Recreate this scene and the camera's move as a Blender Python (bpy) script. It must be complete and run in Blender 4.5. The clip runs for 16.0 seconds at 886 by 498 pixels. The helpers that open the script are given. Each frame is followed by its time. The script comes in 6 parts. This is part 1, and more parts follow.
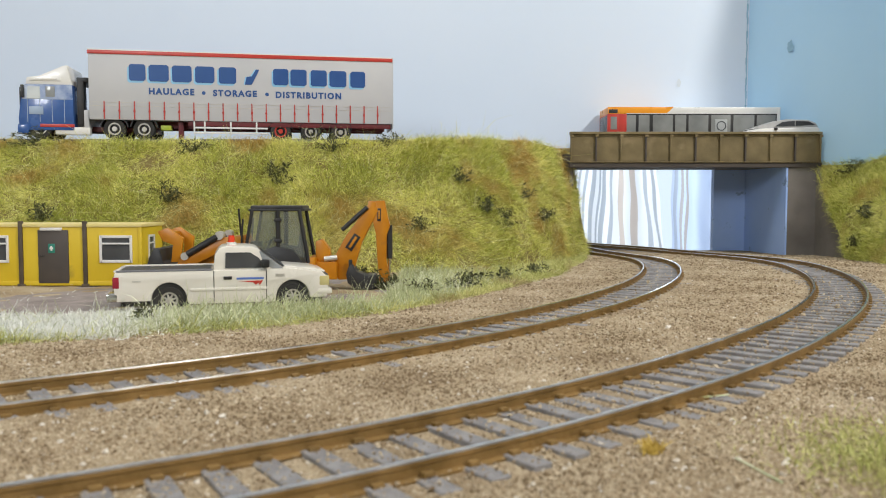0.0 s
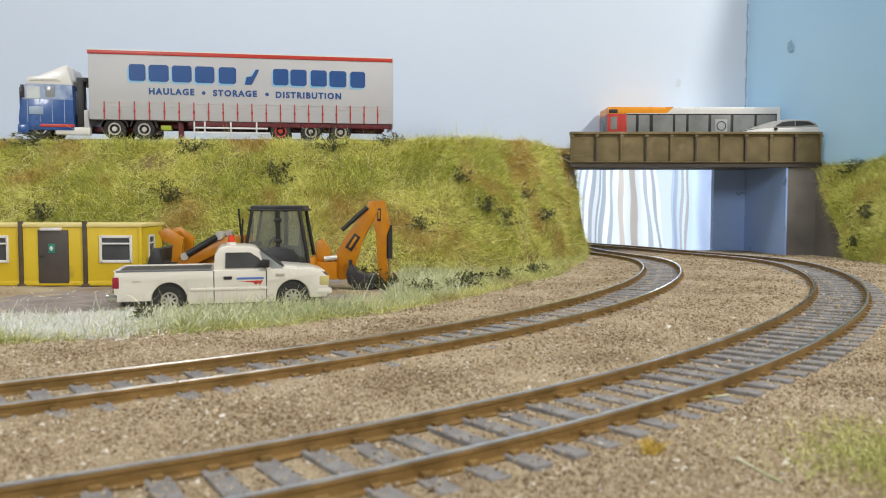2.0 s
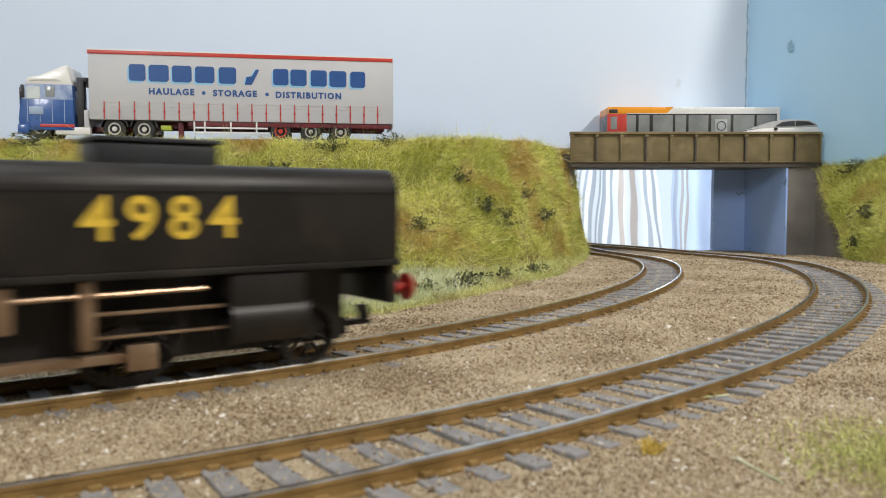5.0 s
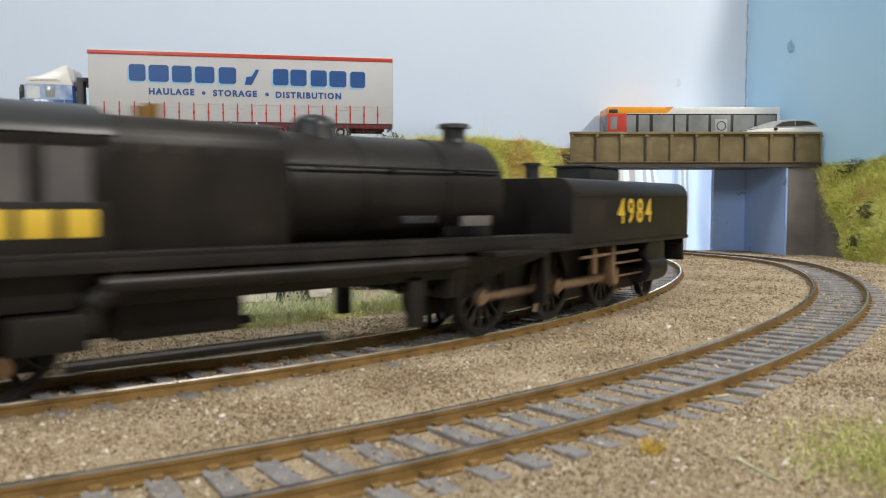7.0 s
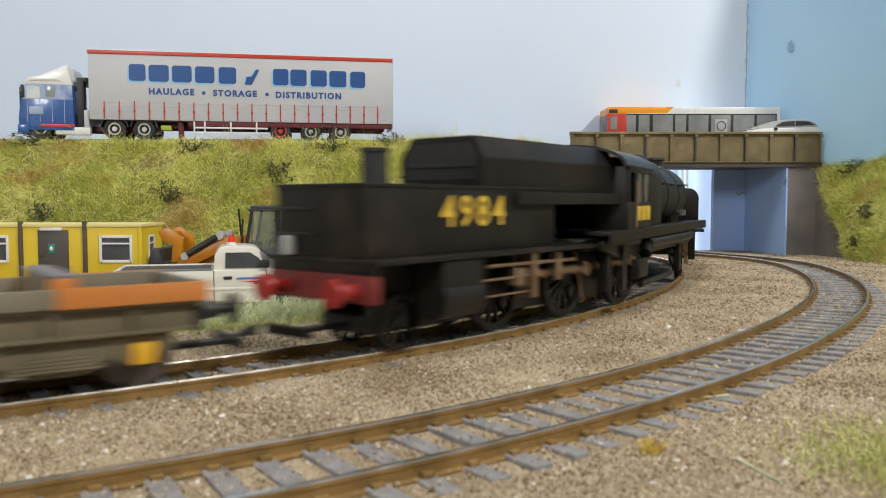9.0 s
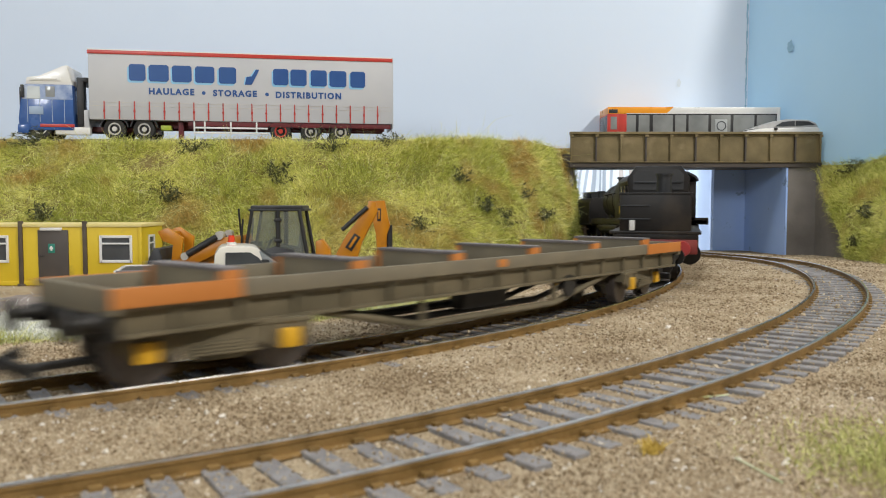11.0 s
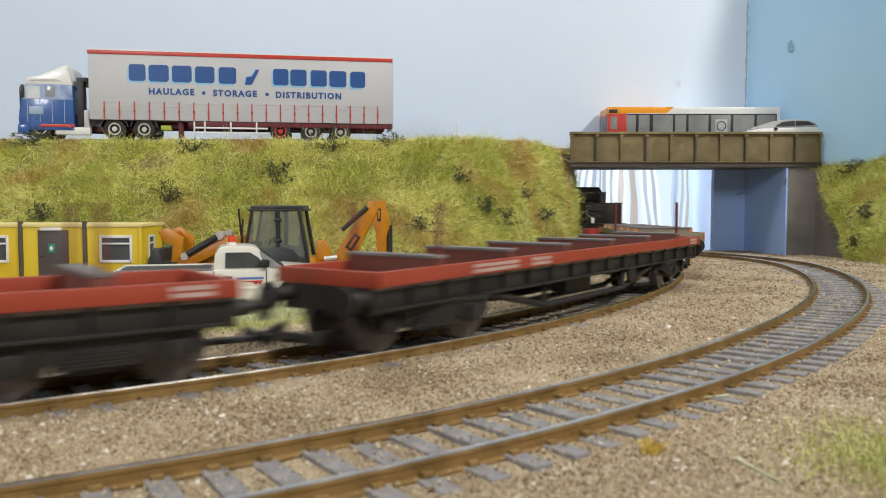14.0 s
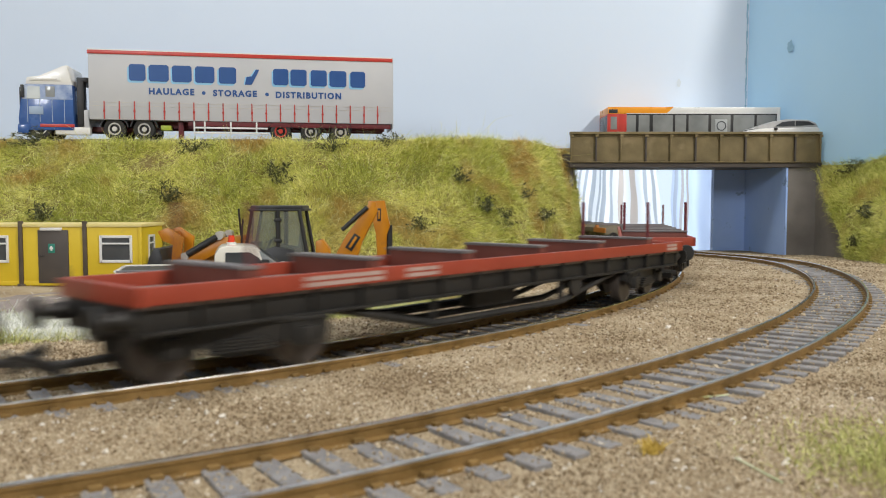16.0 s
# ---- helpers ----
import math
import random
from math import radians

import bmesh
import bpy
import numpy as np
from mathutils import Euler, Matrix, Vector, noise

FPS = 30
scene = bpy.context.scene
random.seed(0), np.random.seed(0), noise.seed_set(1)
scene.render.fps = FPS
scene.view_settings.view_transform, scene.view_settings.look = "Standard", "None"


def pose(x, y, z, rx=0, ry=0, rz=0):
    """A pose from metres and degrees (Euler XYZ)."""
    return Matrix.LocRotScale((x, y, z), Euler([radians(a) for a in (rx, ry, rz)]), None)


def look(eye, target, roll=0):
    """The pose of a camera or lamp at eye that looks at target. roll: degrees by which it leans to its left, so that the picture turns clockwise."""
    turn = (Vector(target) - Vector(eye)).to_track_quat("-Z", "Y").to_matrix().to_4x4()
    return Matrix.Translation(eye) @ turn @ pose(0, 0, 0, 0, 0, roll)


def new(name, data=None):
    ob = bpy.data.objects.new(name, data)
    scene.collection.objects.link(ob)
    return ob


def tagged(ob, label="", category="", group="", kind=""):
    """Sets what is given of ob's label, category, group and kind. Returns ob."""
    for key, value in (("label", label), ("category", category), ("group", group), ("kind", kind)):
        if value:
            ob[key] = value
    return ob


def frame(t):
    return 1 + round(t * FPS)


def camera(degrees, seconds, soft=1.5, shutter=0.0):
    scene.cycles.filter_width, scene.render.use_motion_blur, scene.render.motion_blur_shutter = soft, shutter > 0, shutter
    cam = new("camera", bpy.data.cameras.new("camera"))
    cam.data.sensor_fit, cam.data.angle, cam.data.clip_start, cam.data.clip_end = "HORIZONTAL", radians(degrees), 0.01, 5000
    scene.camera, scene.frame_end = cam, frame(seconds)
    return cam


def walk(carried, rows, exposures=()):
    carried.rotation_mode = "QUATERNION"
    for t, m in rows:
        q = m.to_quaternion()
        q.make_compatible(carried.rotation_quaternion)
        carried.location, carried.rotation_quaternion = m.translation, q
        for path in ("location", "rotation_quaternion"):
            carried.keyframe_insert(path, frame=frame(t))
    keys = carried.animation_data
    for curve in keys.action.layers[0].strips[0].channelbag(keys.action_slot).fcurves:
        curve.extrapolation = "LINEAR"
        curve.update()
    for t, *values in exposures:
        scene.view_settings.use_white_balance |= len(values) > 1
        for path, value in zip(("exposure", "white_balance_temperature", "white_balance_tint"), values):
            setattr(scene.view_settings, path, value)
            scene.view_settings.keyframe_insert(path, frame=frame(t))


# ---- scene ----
# ---- camera: it stands still a little above the rails ----
EYE_H = 31.5  # mm over the rail tops
TILT = 3.34
cam = camera(58, 16.0, soft=1.0, shutter=1.0)
cam.data.dof.use_dof = True  # the nearest ballast is a little out of focus
cam.data.dof.focus_distance, cam.data.dof.aperture_fstop = 0.42, 55
walk(cam, [(0, pose(0, 0, EYE_H / 1000, 90 - TILT)), (16.0, pose(0, 0, EYE_H / 1000, 90 - TILT))],
     exposures=[(0, 0.0), (16.0, 0.0)])

# ---- light: two ceiling tubes in a closed room, a window behind the curtain ----
world = bpy.data.worlds.new("world")
world.use_nodes = True
world.node_tree.nodes["Background"].inputs[0].default_value = (0.8, 0.9, 1.0, 1)
world.node_tree.nodes["Background"].inputs[1].default_value = 1.1
scene.world = world


def area_lamp(name, m, sx, sy, watts, colour):
    d = bpy.data.lights.new(name, "AREA")
    d.shape, d.size, d.size_y, d.energy, d.color = "RECTANGLE", sx, sy, watts, colour
    ob = new(name, d)
    ob.matrix_world = m
    return ob


area_lamp("tube_light", look((-0.25, 0.0, 1.33), (-0.1, 0.4, 0)), 0.6, 0.3, 7, (0.93, 0.97, 1.0))
area_lamp("standing_light", look((-0.55, -1.2, 0.62), (0.0, 0.5, 0.03)), 0.3, 0.3, 7, (0.94, 0.975, 1.0))
area_lamp("side_light", look((0.863, -0.3, 0.9), (0.0, 0.4, 0)), 0.09, 0.09, 12.5, (1.0, 0.945, 0.87))
area_lamp("window_light", look((0.15, 2.45, 0.3), (0.15, 0, 0.1)), 1.3, 1.0, 17, (0.8, 0.9, 1.0))

# ---- materials ----
MATS = {}


def mat(name, c1, c2=None, rough=0.6, metal=0.0, scale=120.0, detail=5.0, bump=0.0, bump_scale=None, c3=None, island=False, spots=None, coat=0.0):
    """A surface of two or three colours mixed by noise at two scales, with fine relief."""
    if name in MATS:
        return MATS[name]
    m = bpy.data.materials.new(name)
    m.use_nodes = True
    nt = m.node_tree
    bs = nt.nodes["Principled BSDF"]
    c2 = c2 or tuple(v * 0.8 for v in c1)
    co = nt.nodes.new("ShaderNodeTexCoord")
    n1 = nt.nodes.new("ShaderNodeTexNoise")
    n1.inputs["Scale"].default_value, n1.inputs["Detail"].default_value = scale, detail
    nt.links.new(co.outputs["Object"], n1.inputs["Vector"])
    ramp = nt.nodes.new("ShaderNodeValToRGB")
    e = ramp.color_ramp.elements
    e[0].position, e[1].position = 0.33, 0.67
    e[0].color, e[1].color = (*c1, 1), (*c2, 1)
    if c3:
        x = e.new(0.5)
        x.color = (*c3, 1)
    if island:
        g = nt.nodes.new("ShaderNodeNewGeometry")
        mx = nt.nodes.new("ShaderNodeMath")
        mx.operation = "MULTIPLY_ADD"
        mx.inputs[1].default_value, mx.inputs[2].default_value = 0.5, -0.25
        nt.links.new(g.outputs["Random Per Island"], mx.inputs[0])
        ad = nt.nodes.new("ShaderNodeMath")
        nt.links.new(n1.outputs["Fac"], ad.inputs[0])
        nt.links.new(mx.outputs[0], ad.inputs[1])
        nt.links.new(ad.outputs[0], ramp.inputs["Fac"])
    else:
        nt.links.new(n1.outputs["Fac"], ramp.inputs["Fac"])
    out = ramp.outputs["Color"]
    if spots:
        n2 = nt.nodes.new("ShaderNodeTexNoise")
        n2.inputs["Scale"].default_value, n2.inputs["Detail"].default_value = spots[1], 6
        nt.links.new(co.outputs["Object"], n2.inputs["Vector"])
        r2 = nt.nodes.new("ShaderNodeValToRGB")
        r2.color_ramp.elements[0].position, r2.color_ramp.elements[1].position = spots[2], spots[2] + 0.12
        nt.links.new(n2.outputs["Fac"], r2.inputs["Fac"])
        mix = nt.nodes.new("ShaderNodeMix")
        mix.data_type = "RGBA"
        nt.links.new(r2.outputs["Color"], mix.inputs["Factor"])
        nt.links.new(out, mix.inputs["A"])
        mix.inputs["B"].default_value = (*spots[0], 1)
        out = mix.outputs["Result"]
    nt.links.new(out, bs.inputs["Base Color"])
    bs.inputs["Metallic"].default_value = metal
    bs.inputs["Coat Weight"].default_value = coat
    mr = nt.nodes.new("ShaderNodeMapRange")
    mr.inputs["To Min"].default_value, mr.inputs["To Max"].default_value = max(rough - 0.1, 0.03), min(rough + 0.1, 1)
    nt.links.new(n1.outputs["Fac"], mr.inputs["Value"])
    nt.links.new(mr.outputs["Result"], bs.inputs["Roughness"])
    if bump:
        nb = nt.nodes.new("ShaderNodeTexNoise")
        nb.inputs["Scale"].default_value, nb.inputs["Detail"].default_value = bump_scale or scale * 6, 6
        nt.links.new(co.outputs["Object"], nb.inputs["Vector"])
        bp = nt.nodes.new("ShaderNodeBump")
        bp.inputs["Strength"].default_value, bp.inputs["Distance"].default_value = bump, 0.0006
        nt.links.new(nb.outputs["Fac"], bp.inputs["Height"])
        nt.links.new(bp.outputs["Normal"], bs.inputs["Normal"])
    MATS[name] = m
    return m


def glass(name, tint=(0.9, 0.95, 0.95), rough=0.02):
    if name in MATS:
        return MATS[name]
    m = bpy.data.materials.new(name)
    m.use_nodes = True
    bs = m.node_tree.nodes["Principled BSDF"]
    bs.inputs["Base Color"].default_value = (*tint, 1)
    bs.inputs["Roughness"].default_value = rough
    bs.inputs["Transmission Weight"].default_value = 1.0
    bs.inputs["IOR"].default_value = 1.1
    MATS[name] = m
    return m


# ---- mesh helpers; all shapes are given in millimetres ----
U = 0.001


def rot(rx=0, ry=0, rz=0):
    return Euler([radians(a) for a in (rx, ry, rz)]).to_matrix().to_4x4()


def add_box(bm, x0, x1, y0, y1, z0, z1, bevel=0.0, m=None):
    r = bmesh.ops.create_cube(bm, size=1)
    vs = r["verts"]
    for v in vs:
        v.co = Vector((x0 + (v.co.x + 0.5) * (x1 - x0), y0 + (v.co.y + 0.5) * (y1 - y0), z0 + (v.co.z + 0.5) * (z1 - z0)))
    if bevel:
        es = list({e for v in vs for e in v.link_edges})
        g = bmesh.ops.bevel(bm, geom=es, offset=bevel, segments=2, affect="EDGES", profile=0.6)
        vs = list({v for f in g["faces"] for v in f.verts} | {v for v in vs if v.is_valid})
    if m is not None:
        for v in vs:
            v.co = m @ v.co
    return vs


def add_cyl(bm, a, b, r1, r2=None, seg=20, caps=True):
    a, b = Vector(a), Vector(b)
    r2 = r1 if r2 is None else r2
    d = b - a
    q = d.to_track_quat("Z", "Y").to_matrix().to_4x4()
    g = bmesh.ops.create_cone(bm, cap_ends=caps, segments=seg, radius1=r1, radius2=r2, depth=d.length,
                              matrix=Matrix.Translation((a + b) / 2) @ q)
    return g["verts"]


def add_prism(bm, pts, a0, a1, axis="y", bevel=0.0):
    """A polygon drawn in the plane across the axis, drawn out from a0 to a1. For y: (x, z); x: (y, z); z: (x, y)."""
    def put(p, a):
        return {"y": (p[0], a, p[1]), "x": (a, p[0], p[1]), "z": (p[0], p[1], a)}[axis]
    v0 = [bm.verts.new(put(p, a0)) for p in pts]
    v1 = [bm.verts.new(put(p, a1)) for p in pts]
    n = len(pts)
    fs = [bm.faces.new(v0), bm.faces.new(v1[::-1])]
    for i in range(n):
        fs.append(bm.faces.new((v0[i], v1[i], v1[(i + 1) % n], v0[(i + 1) % n])))
    bmesh.ops.recalc_face_normals(bm, faces=fs)
    if bevel:
        es = list({e for f in fs for e in f.edges})
        bmesh.ops.bevel(bm, geom=es, offset=bevel, segments=2, affect="EDGES", profile=0.6)
    return v0 + v1


def mesh_of(bm, material, smooth=None):
    me = bpy.data.meshes.new("mesh")
    bmesh.ops.scale(bm, vec=(U, U, U), verts=bm.verts)
    if smooth:
        for f in bm.faces:
            f.smooth = True
        for e in bm.edges:
            if len(e.link_faces) == 2 and e.calc_face_angle(0) > radians(smooth):
                e.smooth = False
    bm.to_mesh(me)
    bm.free()
    me.materials.append(material)
    return me


def part(name, bm, material, parent=None, label="", m=None, smooth=35):
    """Links a bmesh as one mesh object, under a thing or a part; m: its pose, in millimetres."""
    ob = new(name, mesh_of(bm, material, smooth))
    ob.parent = parent
    if m is not None:
        ob.matrix_basis = mmpose(m)
    return tagged(ob, label)


def mmpose(m):
    m = m.copy()
    m.translation = m.translation * U
    return m


def thing(name, x, y, z, rz=0, rx=0, ry=0):
    ob = new(name)
    ob.empty_display_size = 0.01
    ob.matrix_basis = pose(x * U, y * U, z * U, rx, ry, rz)
    return ob


def from_arrays(name, verts, faces, material, parent=None):
    me = bpy.data.meshes.new(name)
    me.from_pydata((np.asarray(verts) * U).tolist(), [], np.asarray(faces).tolist() if not isinstance(faces, list) else faces)
    me.update()
    me.materials.append(material)
    ob = new(name, me)
    ob.parent = parent
    return ob


# ---- the two curved tracks, as lines of smoothly changing bend ----
FAR = (-51.29, 147.43, 0.6258, (0.8821, 0.6059, 0.75, 0.0, 0.5, 0.5))
NEAR = (-32.06, 88.05, 0.5443, (0.8356, 0.4998, 0.7255, 0.748, 0.748, 0.748))
GAUGE = 16.5
STEP = 2.0


def track_line(x0, y0, h0, bends, back=1500, length=1500):
    s = np.arange(0, length + 1, STEP)
    k = np.interp(s, np.linspace(0, 900, 6), np.array(bends) / 300)
    h = h0 + np.concatenate([[0], np.cumsum((k[1:] + k[:-1]) / 2 * STEP)])
    hm = (h[1:] + h[:-1]) / 2
    x = x0 + np.concatenate([[0], np.cumsum(np.cos(hm) * STEP)])
    y = y0 + np.concatenate([[0], np.cumsum(np.sin(hm) * STEP)])
    b = np.arange(-back, 0, STEP)
    return (np.concatenate([b, s]), np.concatenate([x0 + b * math.cos(h0), x]),
            np.concatenate([y0 + b * math.sin(h0), y]), np.concatenate([np.full(len(b), h0), h]))


def sink(y):
    """The board dips a little towards the hole in the backdrop."""
    u = min(max((y - 400) / 200, 0), 1)
    return -4.0 * u * u * (3 - 2 * u)


LINES = [track_line(*FAR), track_line(*NEAR)]


def on_track(j, s):
    S, X, Y, Hd = LINES[j]
    return float(np.interp(s, S, X)), float(np.interp(s, S, Y)), float(np.interp(s, S, Hd))

# ---- surfaces ----
M_BALLAST = mat("ballast", (0.275, 0.202, 0.118), (0.475, 0.388, 0.265), 0.95, scale=55, detail=10, bump=0.8, bump_scale=1800, c3=(0.385, 0.298, 0.185), spots=((0.20, 0.135, 0.075), 900, 0.59))
M_GRAIN = mat("ballast_grain", (0.195, 0.137, 0.076), (0.58, 0.485, 0.35), 0.9, scale=38, c3=(0.385, 0.298, 0.188), island=True)
M_YARD = mat("yard_gravel", (0.22, 0.185, 0.17), (0.34, 0.29, 0.265), 0.95, scale=120, detail=9, bump=0.8, bump_scale=1500, spots=((0.20, 0.17, 0.16), 700, 0.60))
M_SLEEPER = mat("sleeper_grey", (0.19, 0.185, 0.19), (0.29, 0.28, 0.28), 0.6, scale=300, bump=0.5, bump_scale=1500)
M_RAILSIDE = mat("rail_rust", (0.19, 0.115, 0.035), (0.32, 0.20, 0.07), 0.55, metal=0.3, scale=200, bump=0.3)
M_RAILTOP = mat("rail_steel", (0.60, 0.58, 0.55), (0.74, 0.72, 0.70), 0.22, metal=1.0, scale=200)
# earth darkened so that its colour gives the shade between grass blades
M_BANK = mat("bank_shaded_earth", (0.17, 0.12, 0.04), (0.26, 0.23, 0.06), 0.95, scale=30, bump=1.0, bump_scale=500, c3=(0.20, 0.17, 0.045))
M_GRASS = mat("grass_fibre", (0.36, 0.40, 0.06), (0.88, 0.84, 0.30), 0.7, scale=24, detail=6, c3=(0.66, 0.67, 0.12), island=True, spots=((0.54, 0.38, 0.10), 30, 0.525))
M_PALE = mat("grass_pale", (0.50, 0.53, 0.30), (0.74, 0.76, 0.56), 0.75, scale=30, c3=(0.47, 0.53, 0.25), island=True)
M_VERGE = mat("grass_muted", (0.33, 0.35, 0.09), (0.66, 0.64, 0.27), 0.75, scale=26, c3=(0.50, 0.52, 0.16), island=True, spots=((0.44, 0.36, 0.17), 34, 0.55))
M_WHITEGRASS = mat("grass_white", (0.74, 0.76, 0.68), (0.84, 0.85, 0.80), 0.75, scale=30, island=True)
M_TWIG = mat("twig", (0.05, 0.05, 0.03), (0.12, 0.12, 0.06), 0.8, scale=80, island=True)
M_SKYL = mat("painted_sky_pale", (0.635, 0.74, 0.885), (0.69, 0.785, 0.915), 0.55, scale=3, bump=0.12, bump_scale=120)
M_SKYR = mat("painted_sky_blue", (0.36, 0.62, 0.88), (0.48, 0.73, 0.94), 0.5, scale=4, bump=0.12, bump_scale=90)
M_ROOM = mat("room_plaster", (0.72, 0.70, 0.66), (0.78, 0.76, 0.72), 0.8, scale=4, bump=0.1)
M_ROAD = mat("road_grey", (0.12, 0.12, 0.12), (0.17, 0.165, 0.16), 0.85, scale=100, bump=0.5)

# ---- room round the layout ----
def room():
    x0, x1, y0, y1, z0, z1, t = -2000, 2000, -1800, 2600, -1000, 1400, 60
    for name, b in (("wall_south", (x0, x1, y0 - t, y0, z0, z1)), ("wall_west", (x0 - t, x0, y0, y1, z0, z1)),
                    ("wall_east", (x1, x1 + t, y0, y1, z0, z1)), ("floor", (x0, x1, y0, y1, z0 - t, z0)),
                    ("ceiling", (x0, x1, y0, y1, z1, z1 + t))):
        bm = bmesh.new()
        add_box(bm, *b)
        tagged(part(name, bm, M_ROOM), "plain pale plastered room surface", "wall", kind="structure")
    bm = bmesh.new()
    for b in ((x0, -700, z0, z1), (1000, x1, z0, z1), (-700, 1000, z0, -300), (-700, 1000, 900, z1)):
        add_box(bm, b[0], b[1], y1, y1 + t, b[2], b[3])
    tagged(part("wall_north", bm, M_ROOM), "plain pale plastered wall with window opening", "wall", kind="structure")


room()

# ---- ground: one sheet with a slight unevenness ----
GX, GY = np.arange(-560, 421, 3.5), np.arange(-140, 635, 3.5)


def lateral(j, x, y):
    """How far points lie to the right of a track line (minus: to its left)."""
    S, X, Y, Hd = LINES[j]
    k = (S > -420) & (S < 720)
    q, h = np.stack([X[k], Y[k]], 1)[::3], Hd[k][::3]
    out = np.empty(len(x))
    for i in range(0, len(x), 3000):
        dx, dy = x[i:i + 3000, None] - q[None, :, 0], y[i:i + 3000, None] - q[None, :, 1]
        n = np.argmin(dx * dx + dy * dy, 1)
        r = np.arange(len(n))
        out[i:i + 3000] = dx[r, n] * np.sin(h[n]) - dy[r, n] * np.cos(h[n])
    return out


def ground_heights():
    xx, yy = np.meshgrid(GX, GY)
    x, y = xx.ravel(), yy.ravel()
    a, b = lateral(0, x, y), lateral(1, x, y)
    z = np.full(len(x), -2.05)
    z[np.abs(a) < 9.5] = -2.65
    z[np.abs(b) < 9.5] = -2.75
    z[(b > 9.5) & (b < 24)] = -2.7
    z[b >= 24] = -2.5
    z[(y > 232) & (a < -20)] -= 1.1
    z += np.array([0.3 * noise.noise(Vector((p * 0.02, q * 0.02, 0))) + 0.32 * noise.noise(Vector((p * 0.12, q * 0.12, 3))) + sink(q) for p, q in zip(x, y)])
    return z.reshape(len(GY), len(GX))


GZ = ground_heights()


def ground_z(x, y):
    i, j = min(max((x - GX[0]) / 3.5, 0), len(GX) - 1.001), min(max((y - GY[0]) / 3.5, 0), len(GY) - 1.001)
    a, b = int(i), int(j)
    u, v = i - a, j - b
    return float((GZ[b, a] * (1 - u) + GZ[b, a + 1] * u) * (1 - v) + (GZ[b + 1, a] * (1 - u) + GZ[b + 1, a + 1] * u) * v)


def grid_mesh(xs, ys, zf):
    verts = [(x, y, zf(x, y)) for y in ys for x in xs]
    n = len(xs)
    faces = [(j * n + i, j * n + i + 1, (j + 1) * n + i + 1, (j + 1) * n + i) for j in range(len(ys) - 1) for i in range(n - 1)]
    return verts, faces


def ground():
    v, f = grid_mesh(GX, GY, ground_z)
    ob = from_arrays("ground", v, f, M_BALLAST)
    for p in ob.data.polygons:
        p.use_smooth = True
    tagged(ob, "tan granular ballast ground of the layout", "ground", kind="structure")
    bm = bmesh.new()
    add_box(bm, -570, 430, -150, 631, -40, -12)
    add_box(bm, -1500, -570, -1100, 631, -40, -5.6)
    add_box(bm, -570, 430, -1100, -150, -40, -5.6)
    for x, y in ((-1460, -1060), (-1460, 590), (390, -1060), (390, 590), (-540, -1060), (-540, 590)):
        add_box(bm, x - 25, x + 25, y - 25, y + 25, -1000, -40)
    tagged(part("baseboard", bm, mat("plywood", (0.35, 0.25, 0.15), (0.45, 0.33, 0.2), 0.7, scale=40)), "plywood baseboard under the layout", "board", kind="structure")


ground()
bm = bmesh.new()
add_prism(bm, [(-560, 232), (-150, 226), (-118, 240), (-100, 252), (-60, 262), (-30, 285), (-12, 312), (-20, 345), (-60, 386), (-560, 392)], -5, -3.15, "z", 0.3)
tagged(part("yard", bm, M_YARD), "grey-brown gravel yard by the site cabin", "yard", kind="structure")


# ---- track: rails and sleepers ----
def ribbon(j, s0, s1, step, profile):
    """Sweeps a closed profile of (offset, z) along a track line."""
    v, f = [], []
    n = len(profile)
    ss = np.arange(s0, s1 + 0.1, step)
    for s in ss:
        x, y, h = on_track(j, s)
        nx, ny = math.sin(h), -math.cos(h)
        v += [(x + nx * o, y + ny * o, z + sink(y)) for o, z in profile]
    for i in range(len(ss) - 1):
        for k in range(n):
            a, b = i * n + k, i * n + (k + 1) % n
            f.append((a, b, b + n, a + n))
    return v, f


